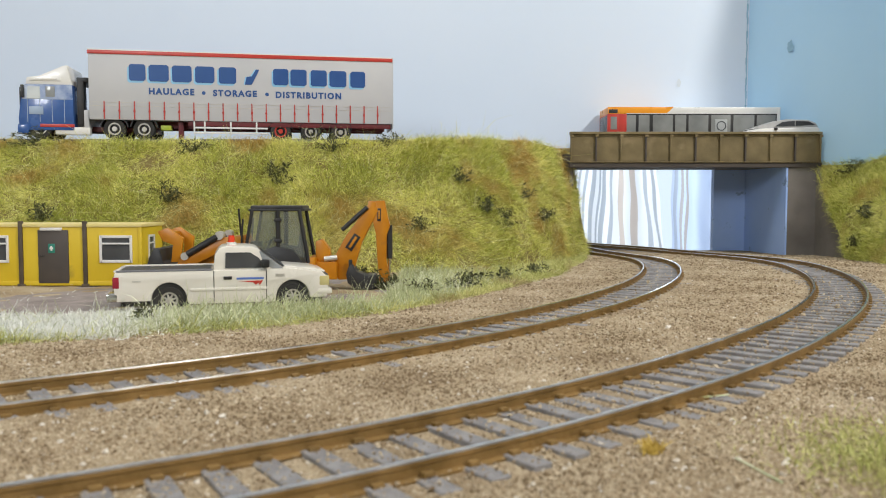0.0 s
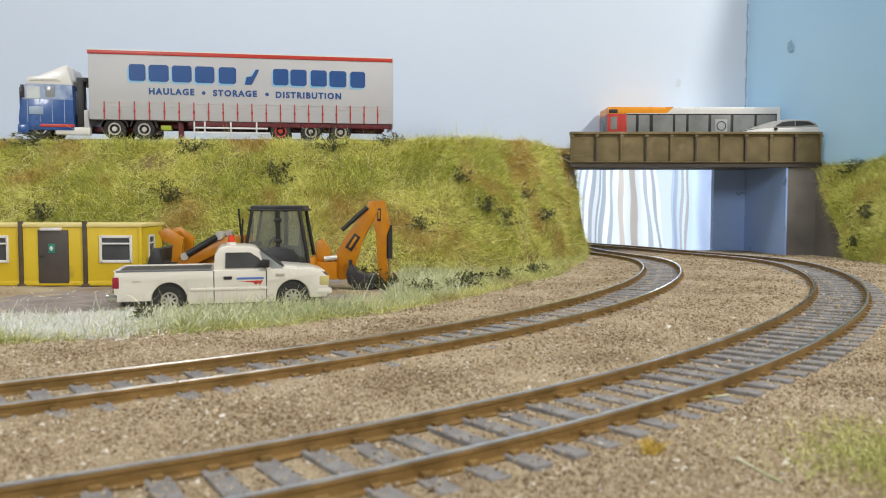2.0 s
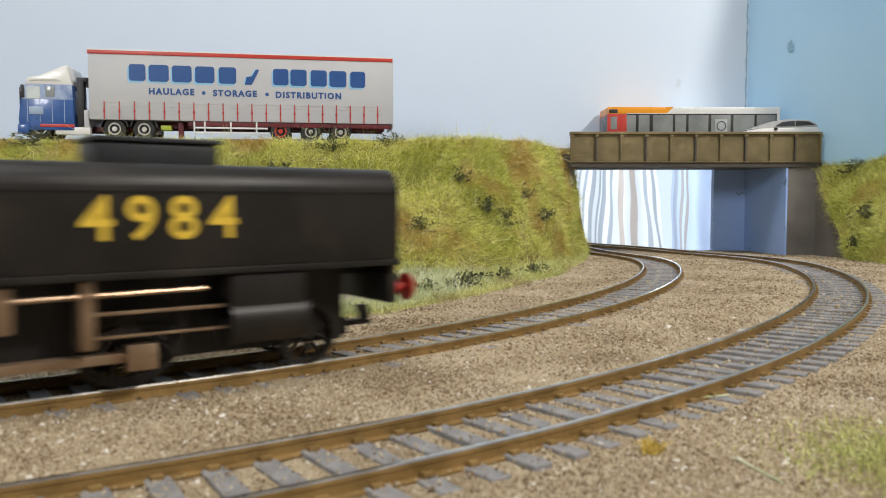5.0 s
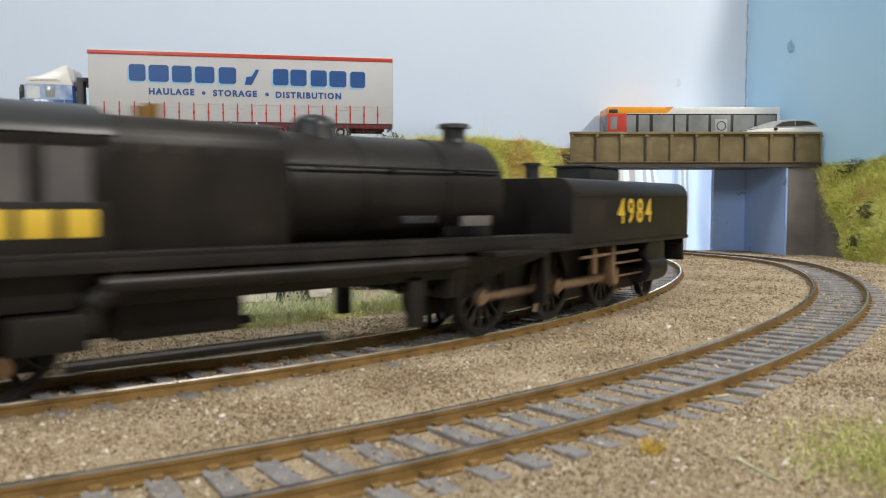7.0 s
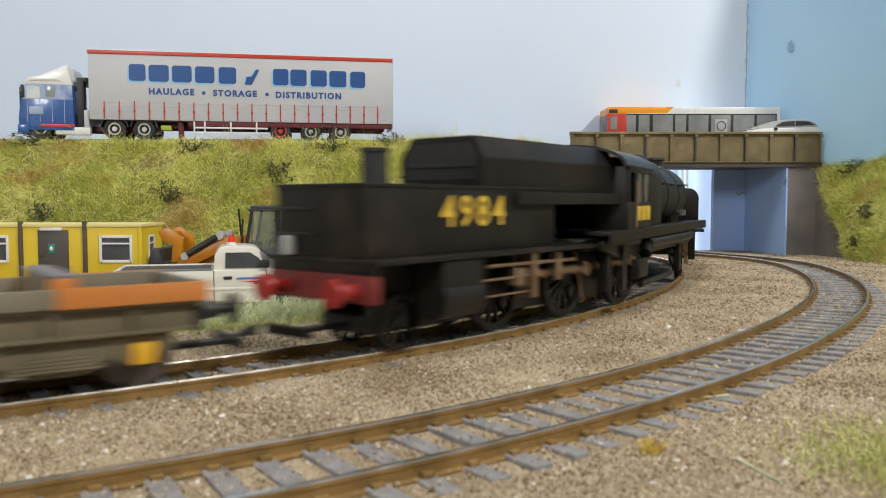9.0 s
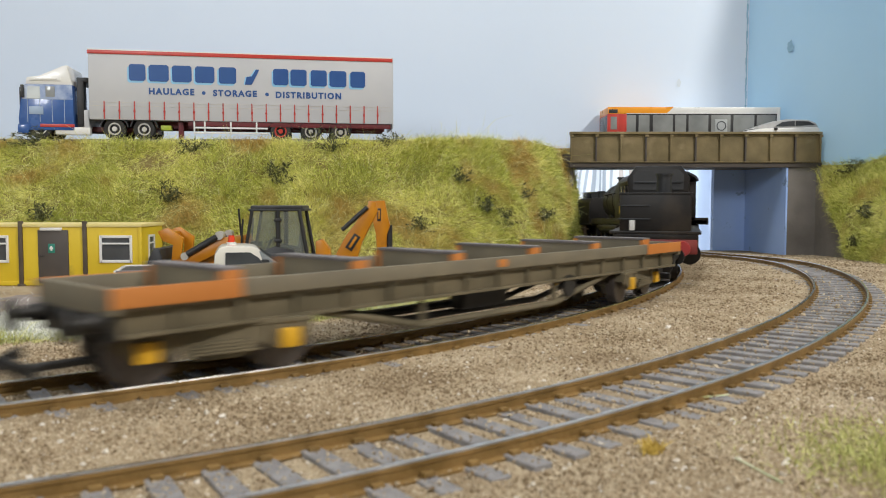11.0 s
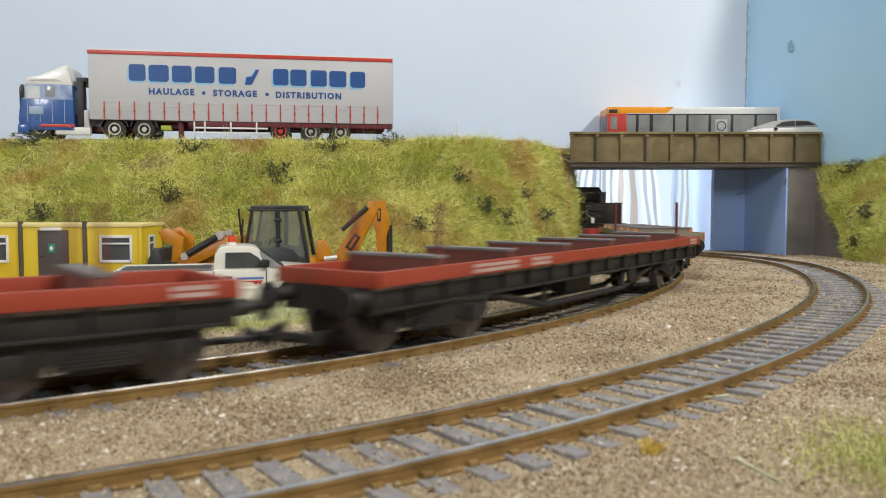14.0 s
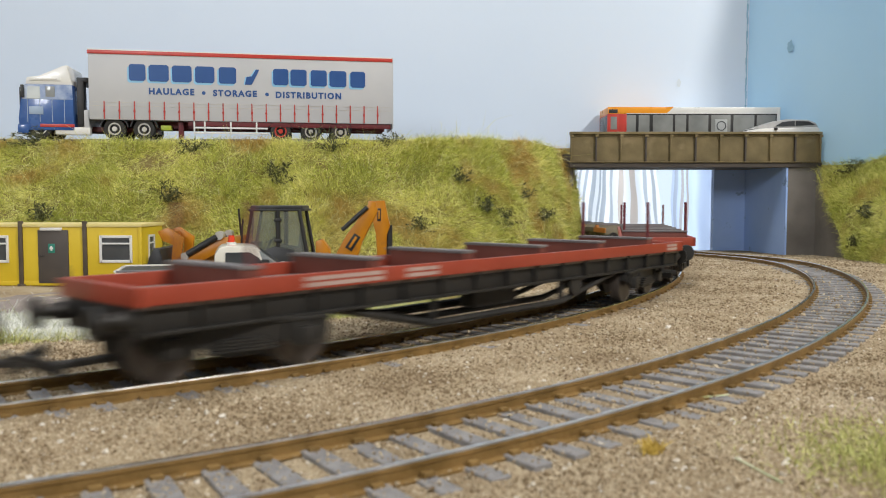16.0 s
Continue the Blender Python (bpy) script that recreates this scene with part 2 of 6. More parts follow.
def tracks():
    sl = bmesh.new()
    add_box(sl, -1.6, 1.6, -15, 15, -4.5, -2.6, 0.25)
    me = mesh_of(sl, M_SLEEPER, None)
    chair = bmesh.new()
    for o in (-8.6, 8.6):
        add_box(chair, -0.8, 0.8, o - 1.5, o - 0.5, -2.65, -2.0, 0.12)
        add_box(chair, -0.8, 0.8, o + 0.5, o + 1.5, -2.65, -2.0, 0.12)
    for j, (label, s0, s1) in enumerate((("curved model railway track, rust-brown rails, inner line", -1480.5, 640), ("curved model railway track, rust-brown rails, outer line", -261, 760))):
        root = tagged(new("railway_track"), label, "track", kind="structure")
        for side in (-1, 1):
            c = side * (GAUGE / 2 + 0.4)
            web = [(c - 0.4, -0.25), (c - 0.4, -0.8), (c - 0.18, -1.0), (c - 0.18, -2.1), (c - 1.0, -2.35), (c - 1.0, -2.6),
                   (c + 1.0, -2.6), (c + 1.0, -2.35), (c + 0.18, -2.1), (c + 0.18, -1.0), (c + 0.4, -0.8), (c + 0.4, -0.25)]
            v, f = ribbon(j, s0, s1, 4, web[::-1])
            from_arrays("rail", v, f, M_RAILSIDE, root)
            top = [(c - 0.4, -0.25), (c - 0.3, 0.0), (c + 0.3, 0.0), (c + 0.4, -0.25)]
            v, f = ribbon(j, s0, s1, 4, top)
            from_arrays("rail_head", v, f, M_RAILTOP, root)
        s = s0 + 3.5
        while s < s1:
            x, y, h = on_track(j, s)
            if s < -330:
                s += 7.0
                continue
            ob = new("sleeper", me)
            ob.parent = root
            ob.matrix_basis = pose(x * U, y * U, (sink(y) + 0.5 + random.uniform(-0.25, 0.1)) * U, 0, 0, math.degrees(h) + random.uniform(-1.2, 1.2))
            s += 7.0
        v0 = np.array([v.co for v in chair.verts])
        chair.verts.index_update()
        f0 = [[q.index for q in fc.verts] for fc in chair.faces]
        V, F = [], []
        s = s0 + 3.5
        while s < s1:
            x, y, h = on_track(j, s)
            c, sn = math.cos(h), math.sin(h)
            k = len(V)
            V += [(x + c * a - sn * b, y + sn * a + c * b, z + 0.45 + sink(y)) for a, b, z in v0]
            F += [[i + k for i in q] for q in f0]
            s += 7.0
        ch = from_arrays("rail_chairs", V, F, M_RAILSIDE, root)
        tagged(ch, kind="stuff")


tracks()


# ---- embankments ----
def bumpy(x, y, amp=3.0):
    return amp * (noise.noise(Vector((x * 0.035, y * 0.035, 7))) + 0.5 * noise.noise(Vector((x * 0.11, y * 0.11, 2))))


FOOT_X = (-560, -60, 0, 40, 70, 90, 97)
FOOT_Y = (388, 388, 395, 432, 490, 556, 576)
CREST_Y = (452, 455, 468, 505, 548, 588, 600)
ROAD_Z = 68.0


def bank_left(x, v):
    """v: 0 at the foot, 1 at the crest, over 1 on the road strip at the top."""
    fy, cy = float(np.interp(x, FOOT_X, FOOT_Y)), float(np.interp(x, FOOT_X, CREST_Y))
    if v <= 1:
        y = fy + (cy - fy) * v
        crest = float(np.interp(x, (-40, 20, 60, 85, 97), (2.2, 6.8, 8.0, 5.5, 3.5)))
        z = -5 + sink(y) * (1 - v) + (ROAD_Z + crest) * (v ** 0.92)
        k = math.sin(math.pi * min(v, 1)) * 0.9 + 0.15
        return x + bumpy(x, y + 50) * 0.3 + 9 * max(0.0, (x - 55) / 42) ** 1.5 * (1 - v) ** 1.3, y - bumpy(x, z) * k, z + bumpy(x, y) * 0.5 * k
    w = v - 1
    crest = float(np.interp(x, (-40, 20, 60, 85, 97), (2.2, 6.8, 8.0, 5.5, 3.5)))
    return x, cy + (631 - cy) * w, ROAD_Z - 5 + crest - (crest - 1.5) * min(1, w * 8)


R_FOOT = ((258, 508), (251, 470), (247, 430), (244, 380), (243, 300))
R_CREST = ((268, 592), (296, 582), (318, 555), (322, 470), (322, 300))


def bank_right(w, v):
    """w: 0 at the bridge, 4 at the end towards the eye."""
    k = min(int(w), 3)
    u = w - k
    f = Vector(R_FOOT[k]).lerp(Vector(R_FOOT[k + 1]), u)
    c = Vector(R_CREST[k]).lerp(Vector(R_CREST[k + 1]), u)
    if v <= 1:
        p = f.lerp(c, v)
        z = -5 + sink(p.y) * (1 - v) + (ROAD_Z + 7 + 9 * min(w, 2)) * (v ** 0.9)
        h = math.sin(math.pi * v) * 0.9 + 0.15
        return p.x + bumpy(p.y, z) * h * 0.6, p.y - bumpy(p.x * 2, z) * h * 0.6, z + bumpy(p.x, p.y) * 0.6 * h
    p = c.lerp(Vector((430, 632 - w * 40)), v - 1)
    return p.x, p.y, ROAD_Z + 2 + 9 * min(w, 2) + 4 * (v - 1)


def bank_mesh(name, f, us, vs, label):
    verts = [f(u, v) for v in vs for u in us]
    n = len(us)
    faces = [(j * n + i, j * n + i + 1, (j + 1) * n + i + 1, (j + 1) * n + i) for j in range(len(vs) - 1) for i in range(n - 1)]
    # end skirt closes the bank down to the ground
    ob = from_arrays(name, verts, faces, M_BANK)
    for p in ob.data.polygons:
        p.use_smooth = True
    return tagged(ob, label, "embankment", kind="structure")


VS = [i / 26 for i in range(27)] + [1.04, 1.1, 1.2, 1.5, 2.0]
bank_mesh("embankment_west", bank_left, list(np.arange(-560, 97.1, 3.65)), VS, "steep grassy embankment carrying the road")
bank_mesh("embankment_east", bank_right, list(np.linspace(0, 4, 90)), VS, "grassy embankment beside the bridge abutment")
bm = bmesh.new()
add_prism(bm, [(-560, 462), (-60, 466), (0, 480), (40, 520), (75, 566), (84, 631), (-560, 631)], ROAD_Z - 4, ROAD_Z, "z")
tagged(part("road", bm, M_ROAD), "grey road along the top of the embankment", "road", kind="structure")


# ---- painted backdrop boards with the hole for the trains ----
def backdrop():
    bm = bmesh.new()
    add_box(bm, -700, 30, 632, 638, -40, 420)
    add_box(bm, 30, 213.6, 632, 638, 58, 420)
    add_box(bm, 213.6, 239, 632, 638, 58, 420)
    tagged(part("backdrop_board", bm, M_SKYL), "pale blue-grey painted backdrop board", "backdrop", kind="structure")
    bm = bmesh.new()
    add_box(bm, 213.6, 243, 632, 638, -40, 58)
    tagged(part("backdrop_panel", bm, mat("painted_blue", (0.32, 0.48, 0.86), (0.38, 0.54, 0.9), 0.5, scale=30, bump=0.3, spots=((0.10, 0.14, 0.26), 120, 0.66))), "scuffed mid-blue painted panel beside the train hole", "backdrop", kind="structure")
    bm = bmesh.new()
    add_prism(bm, [(238.2, 632.4), (244.6, 571.6), (245.9, 571.6), (242, 632.4)], -12, 56.95, "z")
    tagged(part("backdrop_panel", bm, MATS["painted_blue"]), "scuffed mid-blue painted side panel under the bridge", "backdrop", kind="structure")
    bm = bmesh.new()
    a, b = Vector((237.5, 634)), Vector((350, 430))
    d = (b - a).normalized()
    n = Vector((-d.y, d.x)) * 6
    add_prism(bm, [a, b, b + n, a + n], 57.9, 300, "z")
    tagged(part("backdrop_board", bm, M_SKYR), "sky-blue painted backdrop board", "backdrop", kind="structure")
    # stained joint in the corner, a round paint blemish and a fainter one
    dull = mat("paint_blemish", (0.26, 0.46, 0.62), (0.34, 0.54, 0.70), 0.5, scale=200)
    bm = bmesh.new()
    for k in range(26):
        z = 66 + k * 5.2
        add_box(bm, 236.6 + 0.3 * math.sin(k * 1.7), 237.4 + 0.25 * math.sin(k * 2.9), 631.2, 632.2, z, z + 5.3)
    tagged(part("corner_joint", bm, dull), "dull blue stained joint between backdrop boards", "joint", kind="structure")
    for cx, cy, cz, r, dx, dy in ((256.4, 598.4, 146, 4.2, d.x, d.y), (184.6, 631.8, 125, 2.6, 1.0, 0.0)):
        bm = bmesh.new()
        ring = [(r * (0.75 + 0.35 * noise.noise(Vector((math.cos(q) * 1.3, math.sin(q) * 1.3, r)))), q) for q in [2 * math.pi * i / 28 for i in range(28)]]
        lo = [bm.verts.new((cx + dx * a * math.cos(q) * 0.8, cy + dy * a * math.cos(q) * 0.8 - 0.2, cz + a * math.sin(q) * 1.5)) for a, q in ring]
        bm.faces.new(lo)
        tagged(part("paint_mark", bm, dull if r > 3 else mat("paint_blemish_pale", (0.58, 0.66, 0.74), (0.66, 0.73, 0.80), 0.5, scale=200)), "faint round paint blemish on the backdrop", "mark", kind="structure")
    bm = bmesh.new()
    add_prism(bm, [(-560, 639), (215, 639), (213, 642), (136, 748), (20, 860), (-200, 960), (-560, 1000)], -30, -7.6, "z", 0.6)
    tagged(part("storage_board", bm, mat("grey_board", (0.30, 0.31, 0.33), (0.40, 0.41, 0.43), 0.7, scale=60, bump=0.3)), "grey baseboard behind the backdrop", "board", kind="structure")


backdrop()


def cloth(name, ground_colour, stripes, start, period):
    """White cloth with woven stripes of uneven width that lets daylight through. Stripes: middle and width in millimetres, colour."""
    m = bpy.data.materials.new(name)
    m.use_nodes = True
    nt = m.node_tree
    bs = nt.nodes["Principled BSDF"]
    uv = nt.nodes.new("ShaderNodeUVMap")
    uv.uv_map = "weave"
    sp = nt.nodes.new("ShaderNodeSeparateXYZ")
    nt.links.new(uv.outputs["UV"], sp.inputs[0])
    fr = nt.nodes.new("ShaderNodeMath")
    fr.operation = "FRACT"
    nt.links.new(sp.outputs["X"], fr.inputs[0])
    rp = nt.nodes.new("ShaderNodeValToRGB")
    rp.color_ramp.interpolation = "CONSTANT"
    el = rp.color_ramp.elements
    el[0].position, el[0].color = 0.0, (*ground_colour, 1)
    el[1].position, el[1].color = 0.995, (*ground_colour, 1)
    for mid, wide, c in stripes:
        el.new((mid - wide / 2 - start) / period).color = (*c, 1)
        el.new((mid + wide / 2 - start) / period).color = (*ground_colour, 1)
    nt.links.new(fr.outputs[0], rp.inputs["Fac"])
    nt.links.new(rp.outputs["Color"], bs.inputs["Base Color"])
    bs.inputs["Roughness"].default_value = 0.9
    tr = nt.nodes.new("ShaderNodeBsdfTranslucent")
    nt.links.new(rp.outputs["Color"], tr.inputs["Color"])
    mx = nt.nodes.new("ShaderNodeMixShader")
    mx.inputs[0].default_value = 0.6
    nt.links.new(bs.outputs[0], mx.inputs[1])
    nt.links.new(tr.outputs[0], mx.inputs[2])
    nt.links.new(mx.outputs[0], nt.nodes["Material Output"].inputs[0])
    return m


def curtain(x0, x1, y, material, middle, flare, start, period, label):
    """A curtain gathered at the height of the board and flaring out below it."""
    xs, zs = np.arange(x0, x1 + 1, 6.0), np.concatenate([np.linspace(720, 140, 5), np.linspace(110, -110, 23), np.linspace(-150, -900, 7)])
    v, u = [], []
    for z in zs:
        k = (720 - z) / 820
        for x in xs:
            drop = min(max(0.0, 105 - z), 220)
            lean = flare * max(-1.0, min(1.0, (x - middle) / 75)) * drop + 2.2 * math.sin(x * 0.11 + z * 0.035) * min(1, drop / 60)
            v.append((x + lean, y + 16 * math.sin(x * 0.085 + 0.6 * math.sin(x * 0.02)) * (0.7 + 0.3 * k), z))
            u.append((x - start) / period)
    n = len(xs)
    f = [(j * n + i, j * n + i + 1, (j + 1) * n + i + 1, (j + 1) * n + i) for j in range(len(zs) - 1) for i in range(n - 1)]
    ob = from_arrays("curtain", v, f, material)
    lay = ob.data.uv_layers.new(name="weave")
    for lp in ob.data.loops:
        lay.data[lp.index].uv = (u[lp.vertex_index], 0.5)
    for p in ob.data.polygons:
        p.use_smooth = True
    return tagged(ob, label, "curtain", group="curtains at the window")


SLATE, TAUPE = (0.46, 0.49, 0.54), (0.60, 0.52, 0.47)
curtain(-650, 455, 1700, cloth("striped_cloth", (0.86, 0.88, 0.92), [(x, w, SLATE) for x, w in ((291, 6), (308, 6.5), (323, 6.5), (333, 3), (340, 6.5), (355, 7))]
        + [(379, 10, TAUPE), (399, 9.5, TAUPE), (422, 8.5, SLATE), (441, 8.5, SLATE)], 270, 188), 365, 0.13, 270, 188, "white curtain with grey and brown vertical stripes")
curtain(486, 980, 1705, cloth("striped_cloth_blue", (0.66, 0.76, 0.95), [(491, 6, (0.52, 0.58, 0.70)), (504, 6, (0.50, 0.47, 0.48)), (516, 9, (0.50, 0.45, 0.44))], 480, 500), 486, 0.0, 480, 500, "pale blue curtain with faint brown stripes")
bm = bmesh.new()
add_cyl(bm, (-700, 1700, 722), (1000, 1700, 722), 12)
tagged(part("curtain_rail", bm, M_ROOM), "pale curtain rail over the curtains", "rail", kind="structure")


def window():
    w = tagged(thing("window_1", 0, 0, 0), "white window behind the curtains", "window", kind="structure")
    white = mat("window_paint", (0.8, 0.8, 0.8), (0.75, 0.75, 0.75), 0.4)
    for b in ((-700, -650, -300, 900), (950, 1000, -300, 900), (130, 180, -250, 850), (-650, 950, -300, -250), (-650, 950, 850, 900)):
        bm = bmesh.new()
        add_box(bm, b[0], b[1], 2605, 2655, b[2], b[3], 4)
        part("window_frame", bm, white, w)
    for x in (-650, 180):
        bm = bmesh.new()
        add_box(bm, x, x + (780 if x < 0 else 770), 2628, 2632, -250, 850)
        p = part("pane", bm, glass("window_glass"), w)
        p.visible_shadow = False


window()

# ---- paints ----
GREY_CURTAIN = mat("curtain_side_grey", (0.49, 0.50, 0.525), (0.54, 0.545, 0.565), 0.45, scale=30)
WHITE = mat("white_paint", (0.80, 0.80, 0.78), (0.74, 0.74, 0.72), 0.3, scale=40, coat=0.3)
CREAM = mat("cream_white_paint", (0.80, 0.77, 0.70), (0.74, 0.71, 0.64), 0.25, scale=40, coat=0.4)
RED = mat("red_paint", (0.55, 0.05, 0.035), (0.45, 0.04, 0.03), 0.35, scale=60)
DKRED = mat("chassis_red", (0.16, 0.02, 0.025), (0.11, 0.015, 0.02), 0.5, scale=60)
BLUE = mat("deep_blue_paint", (0.03, 0.09, 0.30), (0.05, 0.13, 0.38), 0.25, scale=90, coat=0.4)
LETTER = mat("lettering_blue", (0.02, 0.08, 0.27), (0.025, 0.09, 0.29), 0.4)
LETTER_LIGHT = mat("lettering_pale_blue", (0.26, 0.54, 0.78), (0.28, 0.56, 0.8), 0.4)
BLACK = mat("black_plastic", (0.015, 0.015, 0.017), (0.03, 0.03, 0.03), 0.45, scale=80)
TYRE = mat("tyre_rubber", (0.018, 0.018, 0.018), (0.035, 0.033, 0.03), 0.75, scale=200, bump=0.3)
HUB = mat("hub_silver", (0.62, 0.60, 0.56), (0.5, 0.48, 0.44), 0.35, metal=0.5, scale=200)
CHROME = mat("chrome", (0.75, 0.74, 0.70), (0.65, 0.64, 0.6), 0.15, metal=1.0, scale=100)
YELLOW = mat("cabin_yellow", (0.64, 0.45, 0.012), (0.71, 0.52, 0.025), 0.5, scale=60, bump=0.15, spots=((0.42, 0.30, 0.03), 90, 0.62))
BROWN = mat("post_brown", (0.06, 0.045, 0.03), (0.10, 0.075, 0.05), 0.6, scale=150)
DOOR = mat("door_brown", (0.065, 0.055, 0.05), (0.085, 0.07, 0.06), 0.5, scale=100)
ORANGE = mat("digger_orange", (0.44, 0.155, 0.003), (0.55, 0.22, 0.006), 0.35, scale=120, spots=((0.35, 0.14, 0.02), 200, 0.63))
ORANGE_BUS = mat("bus_orange", (0.85, 0.32, 0.02), (0.88, 0.36, 0.03), 0.3)
DARKGLASS = mat("dark_glazing", (0.05, 0.055, 0.06), (0.10, 0.105, 0.11), 0.12, scale=60)
BUS_GLAZING = mat("bus_glazing", (0.17, 0.18, 0.175), (0.30, 0.31, 0.30), 0.25, scale=40)
GREYGLASS = mat("grey_glazing", (0.24, 0.26, 0.27), (0.36, 0.38, 0.39), 0.12, scale=60)
GLASS = mat("hazy_pane", (0.20, 0.22, 0.19), (0.28, 0.30, 0.26), 0.12, scale=60)
GLASS.node_tree.nodes["Principled BSDF"].inputs["Alpha"].default_value = 0.32
GIRDER = mat("girder_olive_brown", (0.13, 0.10, 0.042), (0.21, 0.16, 0.075), 0.6, scale=70, bump=0.3, spots=((0.27, 0.21, 0.11), 45, 0.58))
# darkened girder brown: the shade under the bridge is put into the colour
SOFFIT = mat("bridge_shaded_brown", (0.06, 0.05, 0.045), (0.09, 0.075, 0.065), 0.7, scale=60)
# concrete kept dark: the bridge's shade on the abutment is in this colour
CONCRETE = mat("abutment_shaded_concrete", (0.15, 0.135, 0.12), (0.22, 0.20, 0.18), 0.85, scale=40, bump=0.5, bump_scale=300)


def box_part(name, b, material, parent, bevel=0.3, label="", m=None):
    bm = bmesh.new()
    add_box(bm, *b, bevel, m)
    return part(name, bm, material, parent, label)


def prism_part(name, pts, a0, a1, axis, material, parent, bevel=0.0, label=""):
    bm = bmesh.new()
    add_prism(bm, pts, a0, a1, axis, bevel)
    return part(name, bm, material, parent, label)


def rod_part(name, a, b, r, material, parent, label="", seg=12, r2=None):
    bm = bmesh.new()
    add_cyl(bm, a, b, r, r2, seg)
    return part(name, bm, material, parent, label)


def text_part(name, words, height, material, parent, m, bold=0.0, spread=1.0):
    """Flat raised lettering in the built-in font; m: its pose in millimetres, the words running along x and standing along y."""
    cu = bpy.data.curves.new(name, "FONT")
    cu.body, cu.size, cu.extrude, cu.offset = words, height * 1.4 * U, 0.00006, bold * U
    cu.align_x, cu.align_y, cu.resolution_u, cu.space_character = "CENTER", "CENTER", 3, spread
    tmp = bpy.data.objects.new(name, cu)
    me = bpy.data.meshes.new_from_object(tmp)
    bpy.data.objects.remove(tmp)
    me.materials.clear()
    me.materials.append(material)
    ob = new(name, me)
    ob.parent = parent
    ob.matrix_basis = mmpose(m)
    return ob


def side(x, y, z):
    """A pose for flat lettering on a side that looks towards -y."""
    return Matrix.Translation((x, y, z)) @ rot(90)


def road_wheel(parent, x, y, z, r, w, hub=HUB, spokes=0, dark=TYRE):
    """A tyre with a rounded tread, with a dished hub as its sub-part."""
    bm = bmesh.new()
    prof = [(r * 0.58, -w / 2), (r * 0.92, -w / 2), (r, -w / 4), (r, w / 4), (r * 0.92, w / 2), (r * 0.58, w / 2)]
    n = 28
    rings = [[bm.verts.new((x + p * math.cos(2 * math.pi * i / n), y + o, z + p * math.sin(2 * math.pi * i / n))) for i in range(n)] for p, o in prof]
    for k in range(len(prof)):
        a, b = rings[k], rings[(k + 1) % len(prof)]
        for i in range(n):
            bm.faces.new((a[i], a[(i + 1) % n], b[(i + 1) % n], b[i]))
    t = part("wheel", bm, dark, parent)
    bm = bmesh.new()
    add_cyl(bm, (x, y - w * 0.15, z), (x, y + w * 0.3, z), r * 0.6, seg=24)
    part("wheel_dish", bm, BLACK if not spokes else DARKGLASS, t)
    bm = bmesh.new()
    n = 24
    rr = [(0.60, -0.44), (0.46, -0.44), (0.44, -0.18), (0.60, -0.18)]
    rings = [[bm.verts.new((x + q * r * math.cos(2 * math.pi * i / n), y + o * w, z + q * r * math.sin(2 * math.pi * i / n))) for i in range(n)] for q, o in rr]
    for k in range(4):
        for i in range(n):
            bm.faces.new((rings[k][i], rings[k][(i + 1) % n], rings[(k + 1) % 4][(i + 1) % n], rings[(k + 1) % 4][i]))
    for i in range(spokes):
        a = 2 * math.pi * i / spokes + 0.3
        add_cyl(bm, (x, y - w * 0.38, z), (x + r * 0.5 * math.cos(a), y - w * 0.34, z + r * 0.5 * math.sin(a)), r * 0.10, r * 0.07, seg=6)
    add_cyl(bm, (x, y - w * 0.46, z), (x, y - w * 0.1, z), r * 0.22, seg=14)
    part("rim", bm, hub, t)
    return t


